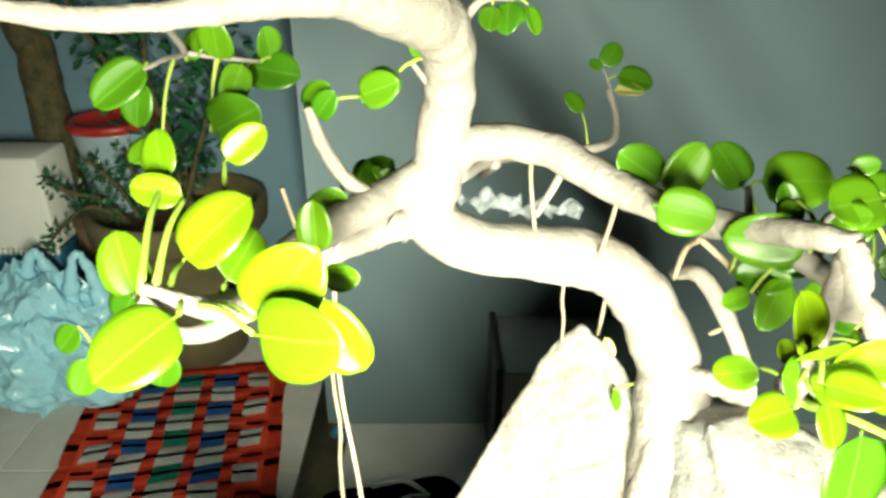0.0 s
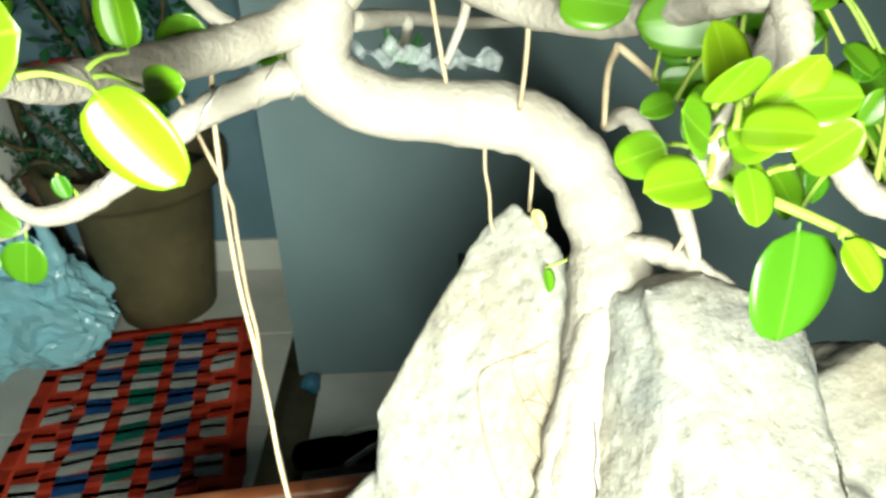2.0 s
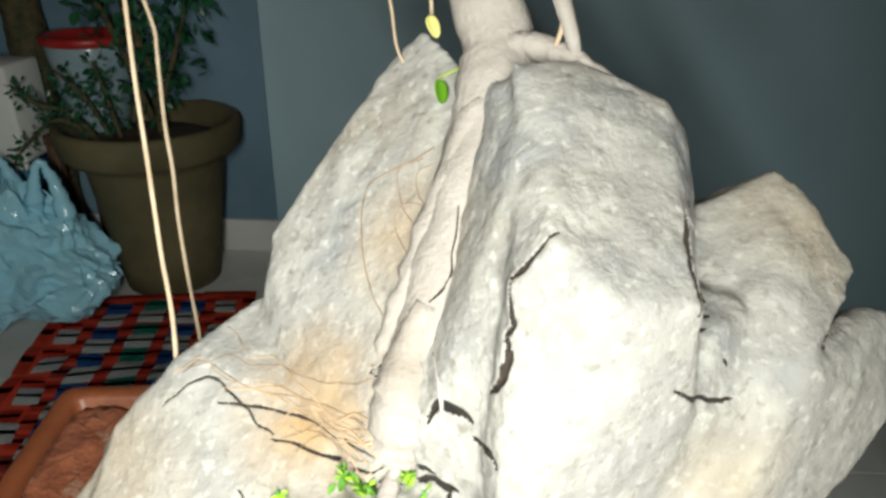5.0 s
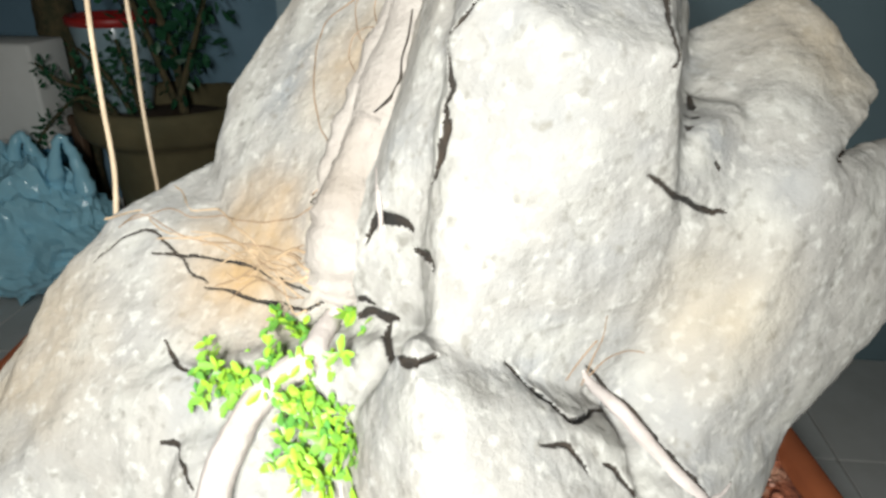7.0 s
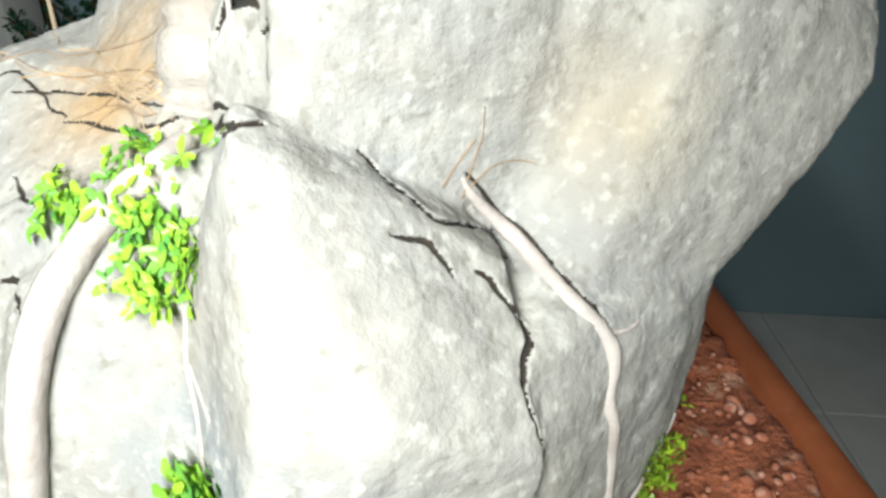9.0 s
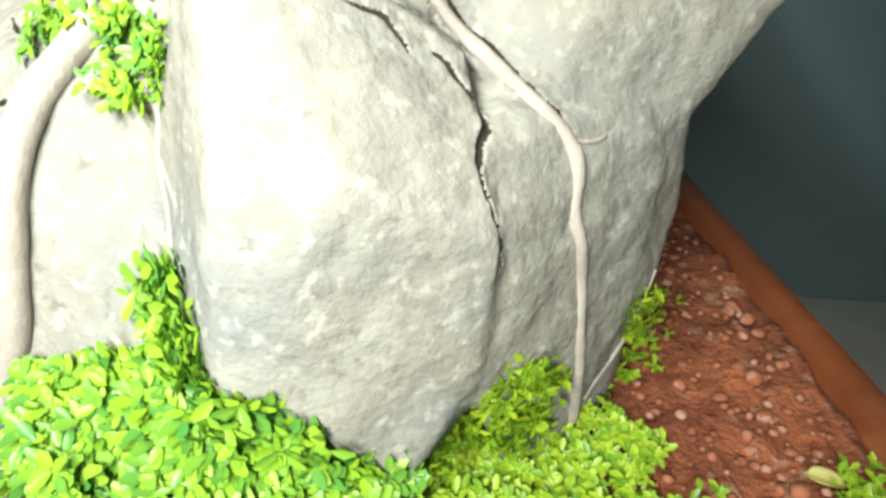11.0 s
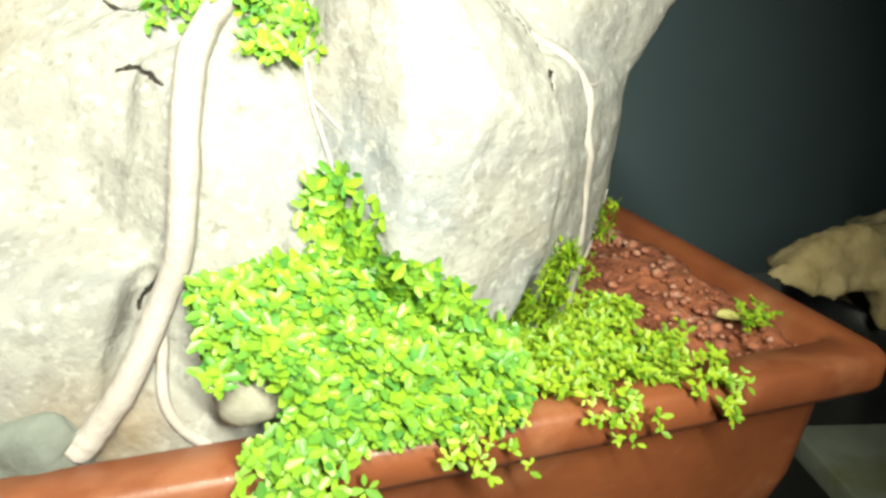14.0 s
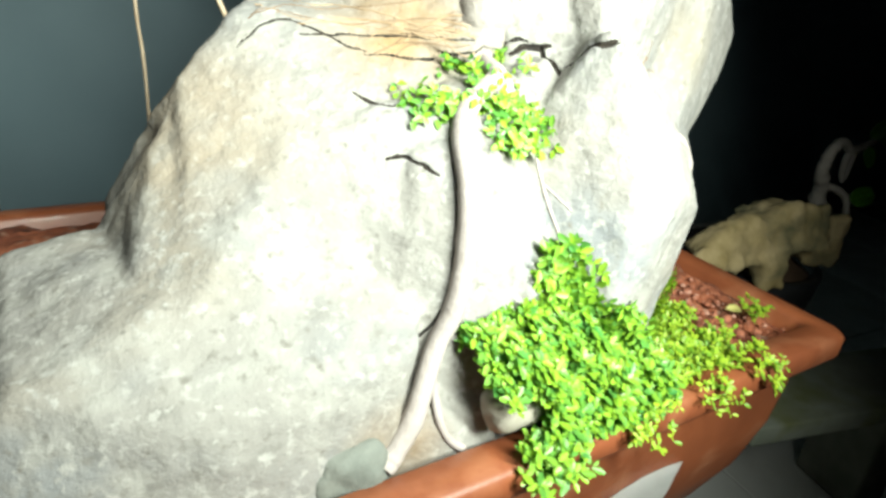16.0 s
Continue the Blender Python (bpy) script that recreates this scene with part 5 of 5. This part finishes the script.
pebble("pebble", (0.067, 0.085, 0.475), (0.0155, 0.011, 0.013), PALE_STONE, "rounded pale pebble half sunk in green creeper", 3)
pebble("stone", (-0.011, 0.089, 0.455), (0.019, 0.010, 0.015), GREY_STONE, "flat grey stone wedged against the pot lip", 5)
grit = random.Random(5)
grains = bmesh.new()
for k in range(900):
    p = POT @ Vector((grit.uniform(0.06, HX - 0.03), grit.uniform(-HY + 0.03, HY - 0.04), 0))
    r = grit.uniform(0.0012, 0.0028) if k % 6 else grit.uniform(0.0026, 0.0042)
    made = bmesh.ops.create_icosphere(grains, subdivisions=2 if r > 0.0028 else 1, radius=r)
    flat, turn = grit.uniform(0.5, 0.85), Matrix.Rotation(grit.uniform(0, 6.28), 3, "Z")
    wide = grit.uniform(0.75, 1.0)
    for v in made["verts"]:
        lump = v.co * (1 + 0.25 * noise.noise(v.co * 260 + Vector((k, 0, 0))))
        v.co = turn @ Vector((lump.x, lump.y * wide, lump.z * flat)) + Vector((p.x, p.y, RIM - 0.008 + 0.006 * noise.noise(Vector((p.x, p.y, 0)) * 18) + 0.3 * r))
tagged(part("soil_grains", grains, GRIT), "loose red-brown and pinkish grains of baked soil", "soil grains", kind="stuff")
litter = tagged(new("dry_leaf", leaf_mesh("dry_leaf", YELLOW_LEAF, 0.45, 0.3, 0.2)), "small dry yellow leaf lying on the soil", "leaf")
litter.matrix_basis = leaf_pose((0.302, 0.155, RIM - 0.004), (0.315, 0.150, RIM - 0.003), (0.1, -0.5, 0.8))

# ---- clear film wrapped round the trunk, and training wire ----
wrap = thing("plastic_wrap", "crumpled clear plastic film tied over the trunk", "plastic film")
for n, (x0, x1, mid, tall) in enumerate(((0.002, 0.04, 0.852, 0.008), (0.034, 0.072, 0.848, 0.006))):
    sheet = bmesh.new()
    cells = [[sheet.verts.new((x0 + (x1 - x0) * i / 18, 0.318 + 0.012 * noise.noise((i * 0.55, j * 0.8, 5 * n)), mid + tall * (j / 6 - 0.5) * (1 + 0.7 * noise.noise((i * 0.35, 3, n))) + 0.006 * noise.noise((i * 0.3, j * 0.4, 9 + n)))) for j in range(7)] for i in range(19)]
    for i in range(18):
        for j in range(6):
            sheet.faces.new((cells[i][j], cells[i + 1][j], cells[i + 1][j + 1], cells[i][j + 1]))
    bmesh.ops.solidify(sheet, geom=sheet.faces[:], thickness=0.0003)
    part("fold", sheet, CLEAR_FILM, wrap)
wire = []
for k in range(46):
    p = spline(BRANCHES[2], 6)[min(4 + k // 2, 30)]
    q = spline(BRANCHES[2], 6)[min(4 + (k + 1) // 2, 30)]
    c = (p + q) / 2 if k % 2 else p
    a = k * 0.62
    wire.append((c[0] + 0.25 * c[3] * math.sin(a), c[1] + c[3] * 1.08 * math.cos(a), c[2] + c[3] * 1.08 * math.sin(a), 0.0009))
tagged(part("training_wire", tube(bmesh.new(), wire, 6, 3), WIRE), "pale aluminium wire wound round a branch", "wire")

# ---- white label on the pot ----
paper_bm = bmesh.new()
TOP_EDGE = [(0.1, 0.336), (0.132, 0.369), (0.156, 0.377), (0.177, 0.3825), (0.2, 0.384), (0.2246, 0.381)]
LOW_EDGE = [(0.103, 0.325), (0.13, 0.311), (0.155, 0.308), (0.18, 0.302), (0.205, 0.305), (0.229, 0.316)]
POT_TREE = BVHTree.FromPolygons([v.co.copy() for v in bonsai_pot.children[0].data.vertices], [tuple(p.vertices) for p in bonsai_pot.children[0].data.polygons])
rows = []
for (xa, za), (xb, zb) in zip(spline(TOP_EDGE, 3), spline(LOW_EDGE, 3)):
    rows.append([])
    for k in range(9):
        x, z = xa + (xb - xa) * k / 8, za + (zb - za) * k / 8
        hit, normal, _, _ = POT_TREE.ray_cast(Vector((x, -0.3, z)), Vector((0, 1, 0)))
        rows[-1].append(paper_bm.verts.new(hit + normal * (0.002 + 0.0006 * noise.noise((x * 90, z * 90, 0)))))
for a, b in zip(rows, rows[1:]):
    for k in range(8):
        paper_bm.faces.new((a[k], b[k], b[k + 1], a[k + 1]))
bmesh.ops.solidify(paper_bm, geom=paper_bm.faces[:], thickness=0.0008)
tagged(part("paper_scrap", paper_bm, PAPER, smooth=False), "torn scrap of white paper stuck to the pot", "paper")

# ---- doormat ----
doormat = thing("doormat", "woven rag doormat in red, white, blue and green", "doormat")
MAT = pose(-0.553, 1.035, 0.0, 0, 0, 9)
part("backing", box(bmesh.new(), (-0.215, -0.30, 0.001), (0.215, 0.30, 0.0078), 0.003, MAT), RED_CLOTH, doormat)
weave = random.Random(8)


def strip_piece(name, cloth, x, y, w, h, lift):
    bm, n = bmesh.new(), 5
    w, h, x, y = w * weave.uniform(0.9, 1.05), h * weave.uniform(0.92, 1.04), x + weave.uniform(-0.002, 0.002), y + weave.uniform(-0.002, 0.002)
    skew = weave.uniform(-0.003, 0.003)
    for k in range(n + 1):
        u = k / n * 2 - 1
        z = lift + (0.003 * (1 - u * u) ** 0.5 if abs(u) < 1 else 0)
        for s in (-1, 1):
            bm.verts.new((x + s * w / 2 + skew * u, y + u * h / 2 + skew * s, z))
    bm.verts.ensure_lookup_table()
    for k in range(n):
        bm.faces.new((bm.verts[2 * k], bm.verts[2 * k + 1], bm.verts[2 * k + 3], bm.verts[2 * k + 2]))
    bmesh.ops.solidify(bm, geom=bm.faces[:], thickness=-0.002)
    bmesh.ops.transform(bm, matrix=MAT, verts=bm.verts)
    return part(name, bm, cloth, doormat, smooth=False)


for x in (-0.203, 0.203):
    for r in range(6):
        strip_piece("border", RED_CLOTH, x, 0.25 - r * 0.1, 0.03, 0.1, 0.008)
for y in (-0.288, 0.288):
    for r in range(4):
        strip_piece("border", RED_CLOTH, -0.144 + r * 0.096, y, 0.1, 0.028, 0.0085)
for c, (x, two) in enumerate(((-0.16, None), (-0.08, BLUE_CLOTH), (0.0, GREEN_CLOTH), (0.08, BLUE_CLOTH), (0.16, None))):
    for r in range(6):
        y = 0.25 - r * 0.1 - (0.012 if c % 2 else 0.0)
        if two:
            strip_piece("strip", two, x, y, 0.054, 0.049, 0.009)
            if y > -0.21:
                strip_piece("strip", WHITE_CLOTH, x, y - 0.05, 0.054, 0.052, 0.009)
        elif y > -0.26:
            strip_piece("strip", WHITE_CLOTH, x + (0.006 if x < 0 else -0.006), y - 0.02, 0.048, 0.054, 0.009)
for g, x in enumerate((-0.12, -0.04, 0.04, 0.12)):
    for r in range(11):
        strip_piece("strip", RED_CLOTH if (r + 2 * g) % 5 else DARK_RED_CLOTH, x, 0.255 - r * 0.05, 0.036, 0.051, 0.0065)
for x in (-0.163, 0.163):
    for r in range(6):
        strip_piece("strip", RED_CLOTH, x, 0.275 - r * 0.1, 0.046, 0.05, 0.0065)

# ---- clay pot with its plants ----
clay_pot = thing("clay_pot", "large weathered clay plant pot with a thick rim", "plant pot")
CX, CY = -0.615, 1.44
part("body", lathe(bmesh.new(), [(0.105, 0.0), (0.112, 0.004), (0.119, 0.06), (0.128, 0.12), (0.1285, 0.125), (0.128, 0.13), (0.144, 0.24), (0.152, 0.31), (0.158, 0.325), (0.185, 0.335), (0.196, 0.35), (0.2, 0.39), (0.198, 0.405), (0.19, 0.41), (0.178, 0.405), (0.172, 0.39), (0.16, 0.36), (0.15, 0.34)], 48, (CX, CY, 0), 0.02), CLAY, clay_pot)
part("soil", lathe(bmesh.new(), [(0.155, 0.345), (0.162, 0.352), (0.12, 0.364), (0.05, 0.368), (0.01, 0.369)], 32, (CX, CY, 0), 0.1), WOOD, clay_pot)


def bushy(name, stems, label, leaf_size, leaves_each, material, seed, spread=0.05):
    """A plant of tapering stems with many small leaves along them."""
    plant, pick = thing(name, label, "plant"), random.Random(seed)
    verts, faces = [], []
    for n, line in enumerate(stems):
        part("stem", tube(bmesh.new(), line, 7, 6, 0.2, seed + n), FERN_BARK, plant)
        path = spline(line, 12)
        for k in range(leaves_each):
            at = Vector(path[int(len(path) * (0.2 + 0.8 * pick.random())) - 1][:3])
            out = Vector((pick.gauss(0, 1), pick.gauss(0, 1), pick.gauss(0.1, 1))).normalized()
            base = at + out * pick.uniform(0.004, spread)
            up = out.orthogonal().normalized()
            up = (Matrix.Rotation(pick.uniform(0, 6.28), 3, out) @ up + Vector((0, -0.6, 0.4))).normalized()
            up = (up - out * up.dot(out)).normalized()
            across, s, n0 = out.cross(up), leaf_size * pick.uniform(0.6, 1.2), len(verts)
            verts.extend([tuple(base + (across * c[0] * 1.2 + out * c[1] + up * c[2]) * s) for c in CUP])
            faces.extend([tuple(n0 + i for i in f) for f in CUP_FACES])
    me = bpy.data.meshes.new("foliage")
    me.from_pydata(verts, [], faces)
    me.materials.append(material)
    crown = new("foliage", me)
    crown.parent = plant
    return plant


TINY_LEAF = foliage("tiny_dark_leaf", (0.008, 0.045, 0.025), (0.03, 0.13, 0.06), 0.3, 0.1, island=True)
bushy("trailing_plant", [
    [(CX - 0.1, CY - 0.04, 0.36, 0.007), (-0.76, 1.38, 0.43, 0.006), (-0.82, 1.37, 0.45, 0.005), (-0.87, 1.37, 0.49, 0.003)],
    [(CX - 0.1, CY - 0.04, 0.36, 0.006), (-0.77, 1.36, 0.42, 0.005), (-0.85, 1.36, 0.37, 0.004), (-0.9, 1.35, 0.31, 0.002)],
    [(CX - 0.08, CY - 0.02, 0.36, 0.006), (-0.73, 1.4, 0.46, 0.005), (-0.78, 1.39, 0.52, 0.003)],
    [(CX - 0.06, CY - 0.02, 0.36, 0.006), (-0.68, 1.4, 0.46, 0.005), (-0.69, 1.39, 0.54, 0.003)],
], "dark trailing succulent with tiny leaves in the clay pot", 0.016, 110, TINY_LEAF, 31, 0.022)
bushy("shrub", [
    [(CX + 0.02, CY + 0.02, 0.36, 0.012), (-0.6, 1.46, 0.5, 0.01), (-0.64, 1.46, 0.68, 0.008), (-0.6, 1.45, 0.9, 0.004)],
    [(CX + 0.0, CY + 0.02, 0.4, 0.009), (-0.68, 1.47, 0.6, 0.007), (-0.76, 1.46, 0.8, 0.005), (-0.8, 1.45, 0.95, 0.003)],
    [(CX + 0.02, CY, 0.4, 0.008), (-0.54, 1.47, 0.56, 0.006), (-0.48, 1.46, 0.72, 0.004), (-0.47, 1.46, 0.85, 0.002)],
], "dark leafy shrub growing from the clay pot", 0.034, 150, TINY_LEAF, 37, 0.07)

fern_log = part("fern_log", tube(bmesh.new(), [(-0.93, 1.555, 0.0, 0.05), (-0.93, 1.555, 0.3, 0.046), (-0.925, 1.555, 0.6, 0.044), (-0.93, 1.55, 0.85, 0.04)], 20, 14, 0.35), FERN_BARK)
tagged(fern_log, "upright mossy tree-fern log in the corner", "log")
glazed_pot = thing("glazed_pot", "pale blue glazed pot with a red rim", "plant pot")
part("body", lathe(bmesh.new(), [(0.055, 0.36), (0.06, 0.365), (0.075, 0.45), (0.092, 0.555), (0.09, 0.56), (0.08, 0.54), (0.07, 0.5)], 36, (-0.765, 1.52, 0)), PALE_GLAZE, glazed_pot)
part("rim", lathe(bmesh.new(), [(0.09, 0.556), (0.098, 0.558), (0.1, 0.572), (0.096, 0.578), (0.084, 0.576), (0.082, 0.56)], 36, (-0.765, 1.52, 0)), RED_PLASTIC, glazed_pot, "red rim")
stool = thing("stool", "low dark wooden stool behind the clay pot", "stool")
part("seat", box(bmesh.new(), (-0.87, 1.43, 0.335), (-0.66, 1.61, 0.36), 0.004), WOOD, stool)
for x in (-0.855, -0.675):
    for y in (1.445, 1.595):
        part("leg", box(bmesh.new(), (x - 0.012, y - 0.012, 0.0), (x + 0.012, y + 0.012, 0.335), 0.002), WOOD, stool)

# ---- pale foam box with a toothed lid edge ----
foam_box = thing("foam_box", "pale foam box with a toothed lower lid edge", "box")
part("lid", box(bmesh.new(), (-1.42, 1.36, 0.315), (-0.87, 1.49, 0.53), 0.008), FOAM, foam_box)
part("body", box(bmesh.new(), (-1.40, 1.375, 0.0), (-0.885, 1.48, 0.30), 0.006), BLUE_FILM, foam_box, "dark teal plastic body")
teeth = bmesh.new()
for k in range(46):
    box(teeth, (-1.418 + k * 0.012, 1.358, 0.302), (-1.418 + k * 0.012 + 0.006, 1.372, 0.3155))
part("toothed_edge", teeth, FOAM, foam_box)

# ---- storage box by the wall ----
storage_box = thing("storage_box", "grey plastic storage box with a dark base", "box")
part("lid", box(bmesh.new(), (0.105, 0.95, 0.18), (0.45, 1.142, 0.275), 0.006), STYRENE, storage_box)
part("body", box(bmesh.new(), (0.118, 0.962, 0.0), (0.435, 1.135, 0.182), 0.008), BLACK_PLASTIC, storage_box)
part("side_edge", box(bmesh.new(), (0.092, 0.95, 0.0), (0.1045, 1.142, 0.285), 0.003), BLACK_PLASTIC, storage_box, "dark side panel")

# ---- plastic bag ----
bag = thing("plastic_bag", "crumpled translucent pale blue plastic carrier bag", "plastic bag")
bag_bm = bmesh.new()
bmesh.ops.create_icosphere(bag_bm, subdivisions=5, radius=1.0)
for v in bag_bm.verts:
    p = v.co.copy()
    warp = p + 0.35 * Vector((noise.noise(p * 1.3), noise.noise(p * 1.3 + Vector((7, 0, 0))), noise.noise(p * 1.3 + Vector((0, 7, 0)))))
    crease = (1 - abs(noise.noise(warp * 1.6))) ** 3 + 0.5 * (1 - abs(noise.noise(warp * 3.4 + Vector((3, 1, 0))))) ** 4 + 0.3 * (1 - abs(noise.noise(warp * 6.5))) ** 3
    k = 0.72 + 0.2 * crease
    top = max(0.0, p.z)
    v.co = Vector((-0.85 + p.x * 0.245 * k * (1 - 0.3 * top) - 0.03 * top, 1.235 + p.y * 0.15 * k, max(0.014, 0.125 + p.z * (0.13 + 0.09 * top) * k)))
part("body", bag_bm, BAG_FILM, bag, smooth=False)
for x, y in ((-0.86, 1.25), (-0.765, 1.24)):
    part("handle", tube(bmesh.new(), [(x - 0.03, y, 0.25, 0.02), (x - 0.012, y - 0.01, 0.32, 0.012), (x + 0.004, y, 0.365, 0.009), (x + 0.022, y + 0.005, 0.32, 0.013), (x + 0.03, y + 0.01, 0.24, 0.022)], 9, 7, 0.6, int(-x * 100)), BAG_FILM, bag)

# ---- sandal and blue cap on the floor ----
sandal = thing("sandal", "black rubber sandal with a white strap", "sandal")
SOLE = pose(-0.10, 0.905, 0.0, 0, 0, 8)
outline = [(-0.125, 0.0), (-0.115, 0.032), (-0.07, 0.04), (-0.01, 0.036), (0.05, 0.046), (0.1, 0.048), (0.13, 0.025), (0.138, -0.005), (0.12, -0.038), (0.06, -0.046), (-0.01, -0.036), (-0.08, -0.038), (-0.115, -0.03)]
sole = bmesh.new()
ring = [sole.verts.new(SOLE @ Vector((x, y, 0.022))) for x, y in (tuple(p) for p in spline(outline + outline[:1], 3)[:-1])]
sole.faces.new(ring)
bmesh.ops.solidify(sole, geom=sole.faces[:], thickness=0.021)
part("sole", sole, BLACK_PLASTIC, sandal, smooth=False)
for s in (-1, 1):
    part("strap", tube(bmesh.new(), [(*(SOLE @ Vector((0.075, 0.0, 0.024))), 0.004), (*(SOLE @ Vector((0.03, s * 0.022, 0.045))), 0.005), (*(SOLE @ Vector((-0.03, s * 0.038, 0.024))), 0.005)], 8, 6), PAPER, sandal, "white strap")
cap = bmesh.new()
bmesh.ops.create_icosphere(cap, subdivisions=3, radius=0.022)
for v in cap.verts:
    v.co = v.co * (1 + 0.3 * noise.noise(v.co * 60)) * (1 if v.co.z > 0 else 0.8) + Vector((-0.213, 1.086, 0.02))
tagged(part("plastic_scrap", cap, BLUE_FILM), "crumpled scrap of shiny blue plastic", "plastic scrap")

# ---- second planting beside the pot ----
lump = bmesh.new()
hull(lump, [(0.47, 0.34, 0.40), (0.5, 0.33, 0.385), (0.55, 0.33, 0.37), (0.56, 0.36, 0.432), (0.6, 0.4, 0.42), (0.52, 0.4, 0.39), (0.6, 0.34, 0.375), (0.6, 0.36, 0.43)])
hull(lump, [(0.58, 0.35, 0.42), (0.66, 0.36, 0.445), (0.73, 0.36, 0.438), (0.78, 0.38, 0.40), (0.72, 0.34, 0.385), (0.62, 0.34, 0.385), (0.62, 0.42, 0.42), (0.74, 0.43, 0.41), (0.6, 0.38, 0.39)])
hull(lump, [(0.60, 0.34, 0.40), (0.64, 0.335, 0.4), (0.65, 0.335, 0.34), (0.62, 0.34, 0.335), (0.6, 0.38, 0.4), (0.64, 0.39, 0.4), (0.64, 0.38, 0.335)])
hull(lump, [(0.72, 0.36, 0.41), (0.79, 0.36, 0.42), (0.82, 0.38, 0.38), (0.78, 0.36, 0.34), (0.73, 0.37, 0.345), (0.74, 0.42, 0.4), (0.8, 0.42, 0.38), (0.77, 0.41, 0.34)])
porous = fused("porous_stone", lump, 0.006)
weather(porous, 3, 0.009)
porous.transform(Matrix.Translation((0.01, 0.0, -0.018)))
porous.materials.clear()
porous.materials.append(TAN_STONE)
tagged(new("porous_stone", porous), "tan pitted stone with hollows on a dark pot", "stone")
side_pot = thing("side_pot", "low black plant pot under the tan stone", "plant pot")
part("body", lathe(bmesh.new(), [(0.07, 0.0), (0.075, 0.005), (0.09, 0.25), (0.096, 0.27), (0.1, 0.31), (0.092, 0.314), (0.085, 0.3), (0.075, 0.28)], 40, (0.73, 0.445, 0)), BLACK_PLASTIC, side_pot)
part("soil", lathe(bmesh.new(), [(0.078, 0.295), (0.084, 0.302), (0.06, 0.318), (0.01, 0.345)], 30, (0.73, 0.445, 0), 0.1), WOOD, side_pot)
bench = thing("plank_bench", "low mossy grey board on two concrete blocks", "bench")
BOARD = pose(0.92, 0.25, 0.0, 0, 0, -8)
part("board", box(bmesh.new(), (-0.36, -0.06, 0.172), (0.38, 0.06, 0.2), 0.004, BOARD), MOSSY, bench)
for x in (-0.08, 0.28):
    part("block", box(bmesh.new(), (x - 0.03, -0.05, 0.0), (x + 0.03, 0.05, 0.172), 0.005, BOARD), CONCRETE, bench)
gnarled = thing("small_bonsai", "small pale gnarled bonsai on the tan stone", "bonsai")
for n, line in enumerate((
    [(0.76, 0.39, 0.40, 0.011), (0.745, 0.385, 0.44, 0.009), (0.728, 0.38, 0.462, 0.008), (0.735, 0.38, 0.488, 0.007), (0.76, 0.385, 0.496, 0.006), (0.79, 0.39, 0.484, 0.006), (0.83, 0.4, 0.482, 0.005), (0.88, 0.41, 0.49, 0.003)],
    [(0.79, 0.39, 0.484, 0.005), (0.785, 0.388, 0.46, 0.004), (0.79, 0.386, 0.44, 0.003)],
    [(0.82, 0.4, 0.482, 0.004), (0.81, 0.395, 0.455, 0.003), (0.805, 0.392, 0.44, 0.002)],
    [(0.745, 0.385, 0.44, 0.006), (0.775, 0.37, 0.43, 0.005), (0.785, 0.362, 0.405, 0.004)],
)):
    part("branch", tube(bmesh.new(), line, 9, 7, 0.35, 70 + n), BARK, gnarled)
for base, tip in (((0.79, 0.37, 0.42), (0.83, 0.36, 0.43)), ((0.86, 0.41, 0.49), (0.88, 0.4, 0.52)), ((0.84, 0.4, 0.485), (0.85, 0.39, 0.455)), ((0.88, 0.41, 0.49), (0.92, 0.4, 0.485))):
    leaf = new("leaf", LEAF_SHAPES[2])
    leaf.matrix_basis, leaf.parent = leaf_pose(base, tip, (-0.3, -0.8, 0.4)), gnarled

# ---- floor: tiles either side of an olive strip of dirt and painted shade ----
strip = part("cement_strip", box(bmesh.new(), (-0.283, -1.6, -0.006), (-0.207, 1.6, -0.001)), OLIVE_SHADE_DIRT)
tagged(strip, "olive strip between the tiles, dirt and shade in its colour", "floor", kind="structure")
tile_bm = box(bmesh.new(), (-0.1485, -0.1485, -0.006), (0.1485, 0.1485, 0.0), 0.0015)
tile_mesh = mesh_from("tile", tile_bm, TILE, smooth=False)
for side, columns in ((-1, 6), (1, 8)):
    for i in range(columns):
        for j in range(11):
            x = (-0.285 - 0.15 - 0.3 * i) if side < 0 else (-0.205 + 0.15 + 0.3 * i)
            y = 1.45 - 0.3 * j if side < 0 else 0.995 - 0.3 * j
            if y > -1.5 and abs(x) < 2.2:
                tile = new("tile", tile_mesh)
                tile.location, tile.parent = (x, y, 0), floor
